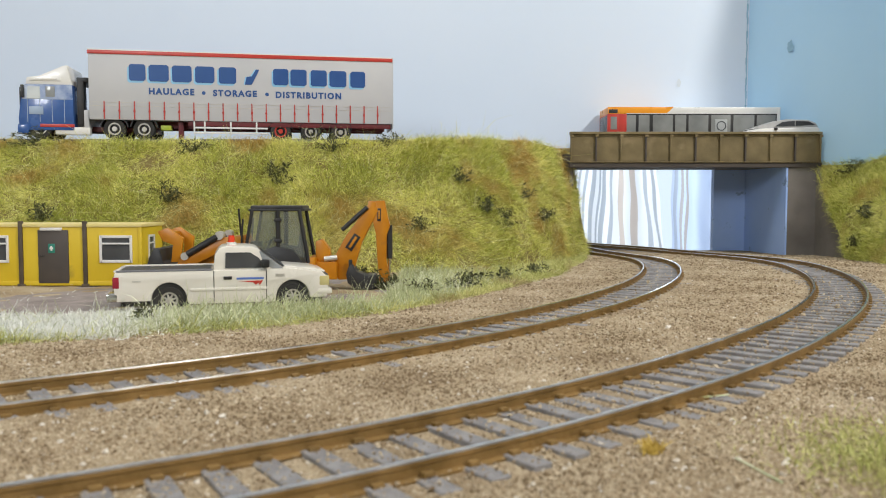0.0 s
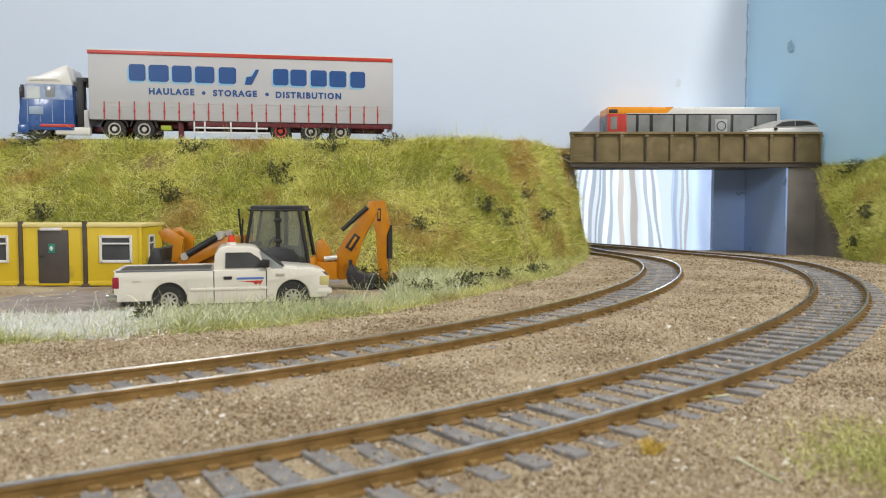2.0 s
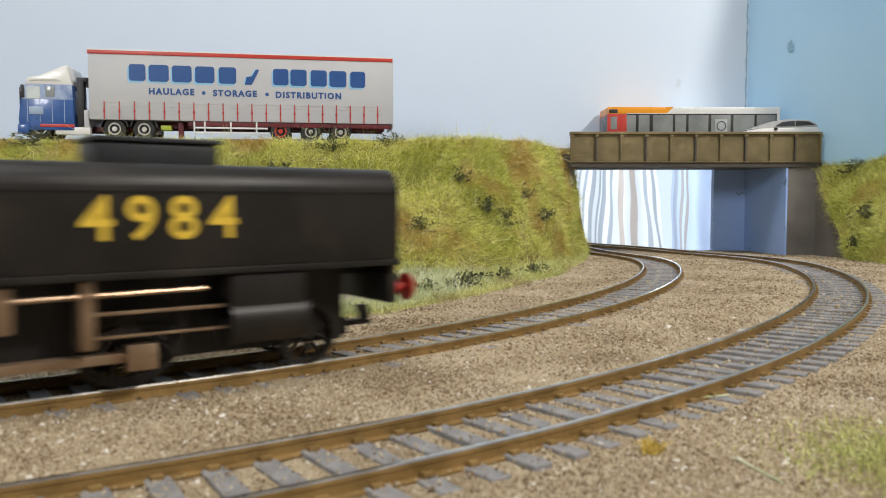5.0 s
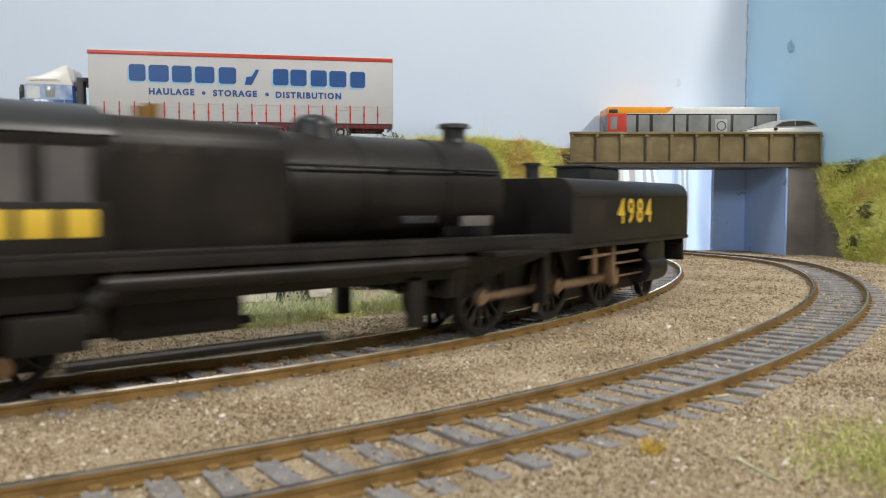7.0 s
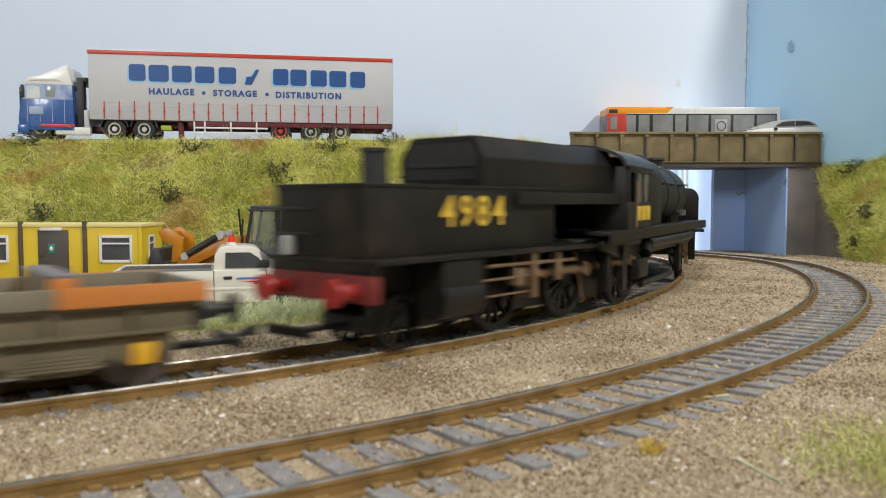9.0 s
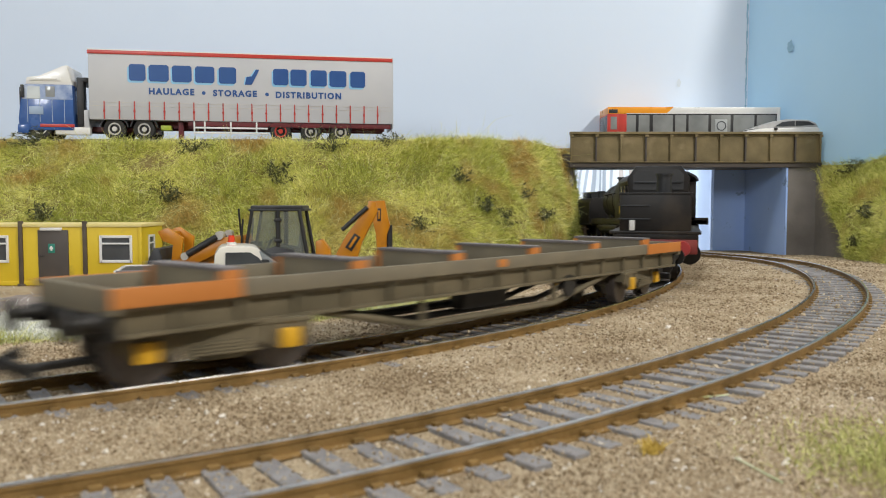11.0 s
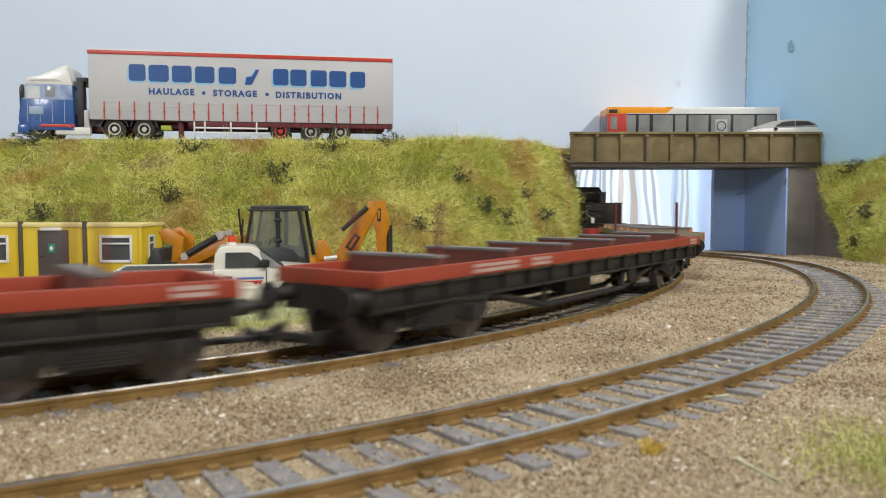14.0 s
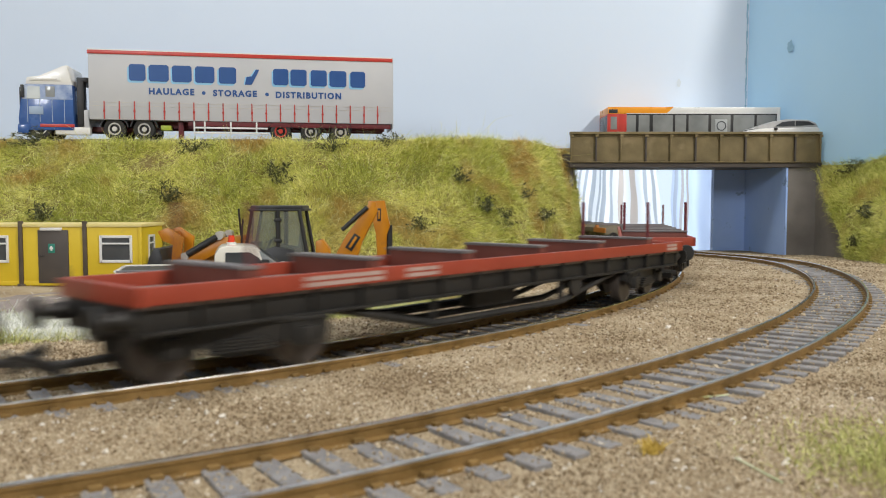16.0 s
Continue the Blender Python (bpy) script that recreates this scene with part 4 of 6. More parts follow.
    rod_part("beacon", (2.6, 0, 23.1), (2.6, 0, 25.6), 1.3, mat("beacon_red", (0.75, 0.06, 0.02), (0.6, 0.05, 0.02), 0.2), t, "red beacon", r2=1.0)
    box_part("underbody", (-33, 33, -W + 2, W - 2, 2.8, 6), BLACK, t, 0.3)
    for x in (-17.6, 22.8):
        for y, in ((-W + 2.0,), (W - 2.0,)):
            road_wheel(t, x, y, 4.7, 4.75, 3.6, HUB, 8)
        bm = bmesh.new()
        add_cyl(bm, (x, -W + 0.6, 4.9), (x, W - 0.6, 4.9), 5.5, seg=24)
        part("wheel_well", bm, BLACK, t)


pickup()


# ---- backhoe loader ----
def digger():
    t = tagged(thing("backhoe_loader", -64, 318, -3.9, 2), "orange-yellow backhoe loader with black cab parked by the bank", "digger")
    W = 11
    box_part("chassis", (-30, 22, -5, 5, 5, 12), ORANGE, t, 0.6)
    prism_part("engine_cover", [(-34, 8), (-34, 17), (-30, 19), (-12, 20.5), (-12, 8)], -5.5, 5.5, "y", ORANGE, t, 0.6)
    # cab: base, four posts, roof, panes
    cab = prism_part("cab_base", [(-13.5, 8), (-13.5, 14), (-8, 16), (2, 16.5), (8, 14), (11.5, 10), (11.5, 8)], -W + 1, W - 1, "y", BLACK, t, 0.4)
    box_part("cab_roof", (-10.6, 9.6, -W + 1.4, W - 1.4, 32.6, 34.2), BLACK, cab, 0.7)
    box_part("roof_trim", (-11.2, 10.2, -W + 0.8, W - 0.8, 32.0, 32.9), BLACK, cab, 0.3)
    for a, b, r in (((-13.0, 14), (-9.8, 32.4), 0.65), ((0, 15), (0, 32.4), 0.9), ((11.6, 12), (8.2, 32.4), 0.75), ((-14.4, 15), (-13.4, 29), 0.4)):
        for y in (-W + 1.2, W - 1.2):
            rod_part("cab_post", (a[0], y, a[1]), (b[0], y, b[1]), r, BLACK, cab)
    for y in (-W + 1.2, W - 1.2):
        p = prism_part("pane", [(-12.2, 16), (-9.6, 31.8), (-0.6, 31.8), (-0.6, 16.5)], y - 0.12, y + 0.12, "y", GLASS, cab)
        q = prism_part("pane", [(0.7, 16.5), (0.7, 31.8), (7.8, 31.8), (10.6, 14)], y - 0.12, y + 0.12, "y", GLASS, cab)
        p.visible_shadow = q.visible_shadow = False
    for z in (20, 28):
        box_part("hinge", (-1.4, 1.6, -W + 0.2, -W + 1, z, z + 1.2), BLACK, cab, 0.2)
    prism_part("seat", [(1.5, 13), (1.5, 18), (6.5, 18), (7.5, 25.5), (9, 25), (8.5, 13)], -3, 3, "y", BLACK, cab, 0.5)
    rod_part("steering_column", (-7, 0, 15), (-4.4, 0, 20.5), 0.5, BLACK, cab)
    bm = bmesh.new()
    for i in range(16):
        a, b = 2 * math.pi * i / 16, 2 * math.pi * (i + 1) / 16
        add_cyl(bm, Vector((-4.4, 0, 20.5)) + Vector((0.8 * math.cos(a) * 2.6, 2.6 * math.sin(a), 1.1 * math.cos(a))), Vector((-4.4, 0, 20.5)) + Vector((0.8 * math.cos(b) * 2.6, 2.6 * math.sin(b), 1.1 * math.cos(b))), 0.3, seg=6)
    part("steering_wheel", bm, BLACK, cab)
    box_part("console", (-12, -8.5, -4, 4, 14, 20), BLACK, cab, 0.5)
    prism_part("rear_fender", [(-9, 12), (-7, 16.5), (-1, 18.5), (6, 17), (10, 12), (11, 10)], -W - 0.6, -W + 5, "y", BLACK, t, 0.4)
    prism_part("rear_fender", [(-9, 12), (-7, 16.5), (-1, 18.5), (6, 17), (10, 12), (11, 10)], W - 5, W + 0.6, "y", BLACK, t, 0.4)
    for y in (-W + 2, W - 2):
        road_wheel(t, 1, y, 8, 8, 5, ORANGE)
        road_wheel(t, -27, y, 5.6, 5.6, 4.2, ORANGE)
    # front loader
    for y in (-7.6, 7.6):
        prism_part("loader_arm", [(-24.7, 21.5), (-13.5, 22.6), (-13.5, 19.6), (-22, 16.5), (-36, 9.6), (-39.5, 10.8), (-38, 13.6)], y - 1, y + 1, "y", ORANGE, t, 0.2)
        rod_part("loader_ram", (-23.4, y - 1.4, 22.2), (-35, y - 1.4, 15.4), 1.25, BLACK, t)
        rod_part("pivot_pin", (-22.6, y - 2.2, 22.6), (-22.6, y + 1.6, 22.6), 1.7, HUB, t)
        rod_part("pivot_pin", (-36, y - 2.0, 14.6), (-36, y + 1.6, 14.6), 1.5, HUB, t)
        prism_part("tilt_lever", [(-46.4, 24.2), (-42.5, 25.6), (-36.6, 21.6), (-38, 12.4), (-41.4, 12.4), (-40.6, 19), (-44.6, 20.5)], y - 0.9, y + 0.9, "y", ORANGE, t, 0.2)
    box_part("lever_crossbar", (-44, -42, -7.6, 7.6, 22, 24), ORANGE, t, 0.3)
    prism_part("front_shovel", [(-50, 2.0), (-51, 3), (-48.6, 14), (-46.6, 18), (-44.2, 17.6), (-43.2, 13), (-41.4, 11), (-41.6, 4), (-44, 2)], -13, 13, "y", BLACK, t, 0.4)
    # rear hoe
    box_part("hoe_frame", (11, 14, -10, 10, 5, 14), ORANGE, t, 0.4)
    prism_part("king_post", [(13.5, 8), (13.5, 20), (16, 21), (19, 17), (20, 9), (17, 6)], -3, 3, "y", ORANGE, t, 0.4)
    rod_part("king_pin", (17, -3.6, 13), (22, -3.6, 13.6), 1.1, HUB, t)
    boom = prism_part("boom", [(20.5, 8), (21.2, 14.5), (25.6, 22.5), (33.6, 33), (34.6, 36), (37.2, 36), (38.2, 32), (31.8, 19.5), (29, 10), (27, 5), (22.5, 4.6)], -2.3, 2.3, "y", ORANGE, t, 0.35)
    box_part("logo_plate", (-1.5, 1.5, -2.5, -2.2, -3.4, 3.4), BLACK, boom, 0.1, m=Matrix.Translation((28.2, 0, 19.6)) @ rot(0, 33))
    box_part("logo_bar", (-0.5, 0.5, -2.62, -2.4, -2.5, 2.5), ORANGE, boom, 0.05, m=Matrix.Translation((28.2, 0, 19.6)) @ rot(0, 33))
    rod_part("boom_ram", (24, -2.9, 24.5), (34, -2.9, 33.5), 0.9, BLACK, t)
    dip = prism_part("dipper", [(34.2, 35.8), (40.8, 36.2), (42, 30), (43, 26), (41.6, 22.5), (41.4, 12.4), (43, 5), (41.8, 3.4), (38.6, 3.8), (37.8, 12.6), (37.2, 23)], -1.9, 1.9, "y", ORANGE, t, 0.35)
    box_part("logo_plate", (37.9, 39.3, -2.15, -1.8, 28, 33), BLACK, dip, 0.1)
    box_part("logo_bar", (38.3, 38.9, -2.3, -2.1, 28.8, 32.2), ORANGE, dip, 0.05)
    rod_part("dipper_ram", (42.6, 0, 26.4), (42.6, 0, 13), 1.2, BLACK, t)
    rod_part("ram_rod", (42.6, 0, 13), (42.4, 0, 6), 0.55, CHROME, t)
    prism_part("bucket", [(26.4, 9.6), (25.6, 7), (26.2, 3.6), (29, 1.4), (36.8, 1.2), (37.8, 5), (37.4, 6.8), (33.4, 6.6), (30, 8), (28.2, 11), (27.4, 11)], -5, 5, "y", BLACK, t, 0.3)
    for k in range(4):
        box_part("bucket_tooth", (26.6, 28, -4.4 + k * 2.6, -3.6 + k * 2.6, 10, 12.8), BLACK, t, 0.1)
    rod_part("exhaust", (-15.4, -3, 19), (-16.4, -3, 33), 0.4, BLACK, t)


digger()

# ---- loose cover: grains, grass, twigs ----
def scatter_grains(name, label, pts, size, material):
    """Many irregular eight-sided grains as one cover."""
    n = len(pts)
    rng = np.random.default_rng(5)
    base = np.array([(1, 0, 0), (-1, 0, 0), (0, 1, 0), (0, -1, 0), (0, 0, 1), (0, 0, -1)], float)
    tri = np.array([(0, 2, 4), (2, 1, 4), (1, 3, 4), (3, 0, 4), (2, 0, 5), (1, 2, 5), (3, 1, 5), (0, 3, 5)])
    size = np.broadcast_to(np.asarray(size, float), (n,))[:, None, None]
    sz = size * rng.lognormal(0, 0.4, (n, 1, 1)) * rng.uniform(0.6, 1.25, (n, 1, 3))
    v = base[None] * sz + rng.normal(0, 0.18, (n, 6, 3)) * size
    a = rng.uniform(0, 2 * np.pi, n)
    tl = rng.normal(0, 0.6, n)
    c, s = np.cos(a)[:, None], np.sin(a)[:, None]
    x, y, z = v[..., 0], v[..., 1], v[..., 2] * 0.8
    y, z = y * np.cos(tl)[:, None] - z * np.sin(tl)[:, None], y * np.sin(tl)[:, None] + z * np.cos(tl)[:, None]
    v = np.stack([c * x - s * y, s * x + c * y, z], -1) + np.asarray(pts)[:, None, :]
    f = tri[None] + (np.arange(n) * 6)[:, None, None]
    ob = from_arrays(name, v.reshape(-1, 3), f.reshape(-1, 3), material)
    return tagged(ob, label, "ballast", kind="stuff")


def scatter_blades(name, label, pts, nrm, length, width, material, droop=0.6, seed=3, lie=0.8, sweep=0.0):
    """Grass fibres: bent two-piece blades, leaning at random."""
    n = len(pts)
    rng = np.random.default_rng(seed)
    p = np.asarray(pts, float)
    d = np.asarray(nrm, float) * 0.9 + rng.normal(0, lie, (n, 3))
    if sweep:
        d += sweep * np.array([noise.noise_vector(Vector(q) * 0.045) + 0.6 * noise.noise_vector(Vector(q) * 0.15) for q in p])
    d /= np.linalg.norm(d, axis=1, keepdims=True)
    ln = (length * rng.lognormal(0, 0.4, n))[:, None]
    sidev = np.cross(d, rng.normal(0, 1, (n, 3)))
    sidev /= np.linalg.norm(sidev, axis=1, keepdims=True) + 1e-9
    w = sidev * width * rng.uniform(0.6, 1.3, (n, 1))
    mid = p + d * ln * 0.55
    d2 = d + np.array([0, 0, -droop]) * rng.uniform(0, 1, (n, 1)) + rng.normal(0, 0.2, (n, 3))
    tip = mid + d2 * ln * 0.45
    v = np.stack([p - w, p + w, mid - w * 0.8, mid + w * 0.8, tip], 1)
    k = (np.arange(n) * 5)
    f = [tuple(r) for r in np.stack([k, k + 1, k + 3, k + 2], 1).tolist()] + [tuple(r) for r in np.stack([k + 2, k + 3, k + 4], 1).tolist()]
    ob = from_arrays(name, v.reshape(-1, 3), f, material)
    return tagged(ob, label, "grass", kind="stuff")


def near_track(x, y, half):
    """True where a point lies within half of a rail of either line."""
    hit = np.zeros(len(x), bool)
    for S, X, Y, Hd in LINES:
        m = (Y > -20) & (Y < 640) & (S < 700)
        q = np.stack([X[m], Y[m]], 1)[::2]
        for i in range(0, len(x), 4000):
            d = np.min(np.hypot(x[i:i + 4000, None] - q[None, :, 0], y[i:i + 4000, None] - q[None, :, 1]), 1)
            hit[i:i + 4000] |= np.abs(d - 8.65) < half
    return hit


def inside_gauge(x, y):
    out = np.full(len(x), 1e9)
    for S, X, Y, Hd in LINES:
        m = (Y > -20) & (Y < 640) & (S < 700)
        q = np.stack([X[m], Y[m]], 1)[::2]
        for i in range(0, len(x), 4000):
            out[i:i + 4000] = np.minimum(out[i:i + 4000], np.min(np.hypot(x[i:i + 4000, None] - q[None, :, 0], y[i:i + 4000, None] - q[None, :, 1]), 1))
    return out


def verge_y(x):
    """The line along which the ballast gives way to the grass verge."""
    return np.interp(x, (-300, -120, -44, 3, 27, 54, 80, 103), (175, 184, 219, 282, 330, 380, 470, 570))


def ballast():
    rng = np.random.default_rng(11)
    n = 240000
    # denser towards the eye: even in the logarithm of the distance
    y = np.exp(rng.uniform(math.log(62), math.log(600), n))
    x = y * rng.uniform(-0.62, 0.62, n)
    d = inside_gauge(x, y)
    keep = (y < verge_y(x) + rng.normal(0, 8, n)) & (np.abs(d - 8.65) > 1.2) & (x < 300)
    keep &= (d > 15.5 + rng.normal(0, 1.2, n)) | (rng.random(n) < 0.42)
    x, y, d = x[keep], y[keep], d[keep]
    z = np.array([ground_z(a, b) for a, b in zip(x, y)]) + rng.uniform(-0.05, 0.14, len(x))
    top = (d < 14.5) & (rng.random(len(x)) < 0.22)
    z[top] = -2.0 + np.array([sink(q) for q in y[top]])
    sz = 0.17 * (y / 110) ** 0.5
    scatter_grains("ballast_grains", "loose tan and brown ballast grains round the rails", np.stack([x, y, z], 1), sz, M_GRAIN)
    # dark bits and pale chips
    n = 1500
    y = np.exp(rng.uniform(math.log(70), math.log(420), n))
    x = y * rng.uniform(-0.6, 0.6, n)
    d = inside_gauge(x, y)
    k = (y < verge_y(x)) & (np.abs(d - 8.65) > 1.5)
    x, y = x[k], y[k]
    scatter_grains("pale_chips", "pale stone chips among the ballast", np.stack([x, y, [ground_z(a, b) + 0.1 for a, b in zip(x, y)]], 1), 0.28,
                   mat("pale_chip", (0.6, 0.55, 0.46), (0.75, 0.7, 0.62), 0.8, island=True))


ballast()


def bank_samples(f, u0, u1, n, seed, vmax=1.12):
    rng = np.random.default_rng(seed)
    P, N = [], []
    for u, v in zip(rng.uniform(u0, u1, n), rng.uniform(0, 1, n) ** 0.9 * vmax):
        p = Vector(f(u, v))
        a, b = Vector(f(u + 1.0, v)) - p, Vector(f(u, v + 0.01)) - p
        nn = a.cross(b)
        nn.normalize()
        if nn.z < 0:
            nn.negate()
        P.append(p)
        N.append(nn)
    return np.array(P), np.array(N)


def grass():
    P, N = bank_samples(bank_left, -300, 97, 170000, 21, 1.03)
    scatter_blades("bank_grass", "yellow-green static grass on the embankment", P, N, 3.9, 0.10, M_GRASS, lie=0.75, sweep=1.9, droop=1.0)
    P, N = bank_samples(bank_right, 0, 2.6, 42000, 22, 1.03)
    scatter_blades("bank_grass", "yellow-green static grass on the embankment", P, N, 3.9, 0.10, M_GRASS, seed=4, lie=0.75, sweep=1.9, droop=1.0)
    # verge between ballast and bank
    rng = np.random.default_rng(31)
    n = 130000
    x = rng.uniform(-200, 97, n)
    y = verge_y(x) + rng.uniform(-8, 1, n) + rng.random(n) ** 1.3 * 150
    foot = np.interp(x, FOOT_X, FOOT_Y)
    yard = (x < -20) & (y > np.where(x > -112, 250 + (x + 73) * 0.27, 236 + (x + 100) * 0.25) + rng.normal(0, 3, n))  # bare standing ground of the yard
    k = (y < foot + 6) & ~(yard & (rng.random(n) > 0.004)) & (inside_gauge(x, y) > 15)
    x, y = x[k], y[k]
    z = np.array([ground_z(a, b) for a, b in zip(x, y)])
    z[(x < -20) & (y > 232)] += 0.8
    up = np.tile((0, 0, 1.0), (len(x), 1))
    pts = np.stack([x, y, z], 1)
    mix = rng.normal(0, 6, len(x))
    white = (x + mix < -80) & (y + mix * 0.5 > 194)
    pale = ~white & (x + mix * 2 < 2) & (y + mix > verge_y(x) + 2)
    rest = ~white & ~pale
    scatter_blades("verge_grass_white", "bleached white static grass at the edge of the yard", pts[white], up[white], 1.9, 0.11, M_WHITEGRASS, lie=1.1, seed=6)
    scatter_blades("verge_grass_pale", "pale green static grass along the verge", pts[pale], up[pale], 4.0, 0.10, M_PALE, lie=0.9, sweep=0.8)
    scatter_blades("verge_grass", "yellow-green static grass along the verge", pts[rest], up[rest], 2.6, 0.10, M_VERGE, lie=1.0, seed=8, sweep=0.8)
    n = 16000
    x, y = rng.uniform(-175, -84, n), rng.uniform(193, 231, n)
    x += rng.normal(0, 6, n)
    scatter_blades("verge_grass_white", "bleached white static grass at the edge of the yard", np.stack([x, y, [ground_z(a, b) for a, b in zip(x, y)]], 1), np.tile((0, 0, 1.0), (n, 1)), 2.0, 0.13, M_WHITEGRASS, lie=1.4, seed=16)
    # corner tuft near the eye and a small ochre tuft
    n = 6500
    x, y = rng.normal(66, 10, n), rng.normal(101, 9, n)
    k = (x > 41 + rng.normal(0, 4, n)) & (y > 78)
    x, y = x[k], y[k]
    scatter_blades("corner_grass", "short sparse grass on the ballast", np.stack([x, y, [ground_z(a, b) for a, b in zip(x, y)]], 1), np.tile((0, 0, 1.0), (len(x), 1)), 1.9, 0.08, M_VERGE, lie=0.9, seed=9, sweep=0.8)
    n = 120
    x, y = rng.normal(28.5, 0.7, n), rng.normal(108, 0.7, n)
    scatter_blades("ochre_tuft", "small ochre grass tuft on the ballast", np.stack([x, y, [ground_z(a, b) for a, b in zip(x, y)]], 1), np.tile((0, 0, 1.0), (n, 1)), 2.0, 0.11, mat("ochre_fibre", (0.55, 0.38, 0.07), (0.64, 0.46, 0.10), 0.8, island=True), lie=0.5, seed=10)


grass()


def straws():
    """Long loose fibres caught in the verge, on the bank and across the ballast."""
    rng = np.random.default_rng(77)
    n = 700
    x = rng.uniform(-150, 60, n)
    y = verge_y(x) + rng.uniform(0, 46, n)
    scatter_blades("loose_straw", "long pale loose straw fibres along the verge", np.stack([x, y, [ground_z(a, b) + 0.5 for a, b in zip(x, y)]], 1), np.tile((0, 0, 1.0), (n, 1)), 6.5, 0.07, M_PALE, lie=1.3, seed=78)
    P, N = bank_samples(bank_left, -300, 95, 4200, 79, 1.02)
    scatter_blades("loose_straw", "long bright fibres matted on the embankment", P, N, 11.0, 0.09, mat("bright_fibre", (0.70, 0.70, 0.26), (0.78, 0.76, 0.40), 0.6, island=True), lie=1.2, seed=80)
    t = rod_part("straw", (38.8, 104, -2.3), (40.9, 94.5, -2.2), 0.16, M_PALE, None, seg=6)
    tagged(t, "single pale straw lying on the ballast", "straw")
    t = rod_part("straw", (41.5, 136, -2.3), (50, 138, -2.1), 0.13, M_PALE, None, seg=6)
    tagged(t, "single pale straw lying on the ballast", "straw")


straws()


def twig_bush(x, y, z, size, seed, label):
    """A low wiry shrub of forking twigs with small clumps."""
    rng = random.Random(seed)
    t = tagged(thing("shrub", x, y, z), label, "shrub", group="shrubs on the banks")
    bm = bmesh.new()
    ends = []
    for i in range(11):
        p, d = Vector((0, 0, -1)), Vector((rng.uniform(-1, 1), rng.uniform(-0.8, 0.8), rng.uniform(0.25, 1.0))).normalized()
        for k in range(4):
            q = p + d * size * rng.uniform(0.2, 0.38)
            add_cyl(bm, p, q, 0.24 - k * 0.04, 0.2 - k * 0.04, 5)
            ends.append(q)
            d = (d + Vector((rng.uniform(-0.7, 0.7), rng.uniform(-0.7, 0.7), rng.uniform(-0.4, 0.5)))).normalized()
            p = q
    part("stem", bm, M_TWIG, t)
    P = np.array([e + Vector((rng.gauss(0, 0.8), rng.gauss(0, 0.8), rng.gauss(0, 0.6))) for e in ends for _ in range(7)])
    ob = scatter_blades("foliage", "", P, rng_dirs(len(P), seed), 1.5, 0.3, M_TWIG_LEAF, lie=1.0, seed=seed)
    for k in ("category", "kind", "label"):
        if k in ob:
            del ob[k]
    ob.parent = t


def rng_dirs(n, seed):
    d = np.random.default_rng(seed).normal(0, 1, (n, 3))
    return d / np.linalg.norm(d, axis=1, keepdims=True)


M_TWIG_LEAF = mat("shrub_leaf", (0.055, 0.06, 0.025), (0.12, 0.13, 0.05), 0.8, scale=80, island=True)
for i, (u, v, sz) in enumerate(((-63, 0.93, 13), (-85, 0.62, 9), (-145, 0.50, 11), (-140, 0.92, 8), (-30, 0.98, 8), (8, 0.62, 10), (22, 0.40, 10), (46, 0.50, 9), (-205, 0.35, 9), (-232, 0.98, 10), (35, 0.30, 8), (-92, 0.72, 8), (60, 0.34, 8), (-10, 0.28, 8))):
    p = bank_left(u, v)
    twig_bush(*p, sz, 40 + i, "dark wiry shrub growing on the embankment grass")
for i, (u, v, sz) in enumerate(((1.3, 1.0, 14), (0.9, 0.66, 10), (1.2, 0.3, 9), (0.7, 0.12, 7))):
    p = bank_right(u, v)
    twig_bush(*p, sz, 70 + i, "dark wiry shrub growing on the embankment grass")
for i, (x, y, sz) in enumerate(((-22, 318, 7), (-8, 300, 6), (8, 318, 7), (26, 352, 6), (-86, 226, 4), (-30, 338, 8), (44, 380, 6), (14, 345, 5))):
    twig_bush(x, y, ground_z(x, y), sz, 90 + i, "small dry weed with dark stems on the verge")

# ---- train ----
LOCO_BLACK = mat("loco_black", (0.0075, 0.0068, 0.0066), (0.017, 0.014, 0.012), 0.44, scale=60, bump=0.08, spots=((0.030, 0.023, 0.017), 70, 0.58))
# a little lighter and bluer than the body black
LOCO_TOP = mat("loco_bluish_black", (0.02, 0.022, 0.026), (0.035, 0.037, 0.04), 0.38, scale=70)
for m in (LOCO_BLACK, LOCO_TOP):
    m.node_tree.nodes["Principled BSDF"].inputs["Specular IOR Level"].default_value = 0.33
ROD = mat("rod_steel_brown", (0.30, 0.20, 0.13), (0.42, 0.30, 0.20), 0.35, metal=0.8, scale=200)
CAB_GLAZING = mat("cab_glazing", (0.10, 0.095, 0.10), (0.16, 0.15, 0.15), 0.2, scale=60)
BUFFER_RED = mat("buffer_beam_red", (0.42, 0.03, 0.02), (0.30, 0.02, 0.02), 0.45, scale=100)
BEAM_RED = mat("beam_dull_red", (0.15, 0.02, 0.02), (0.21, 0.03, 0.025), 0.5, scale=100)
NUMBER = mat("number_yellow", (0.72, 0.50, 0.05), (0.66, 0.44, 0.04), 0.5)
WAGON_RED = mat("wagon_bauxite_red", (0.30, 0.045, 0.022), (0.36, 0.06, 0.03), 0.42, scale=60, spots=((0.22, 0.06, 0.04), 80, 0.62))
WAGON_GREY = mat("wagon_weathered_grey", (0.16, 0.14, 0.10), (0.22, 0.19, 0.13), 0.65, scale=70, spots=((0.26, 0.17, 0.08), 60, 0.60))
WAGON_ORANGE = mat("wagon_orange_end", (0.50, 0.17, 0.03), (0.55, 0.21, 0.05), 0.55, scale=90)
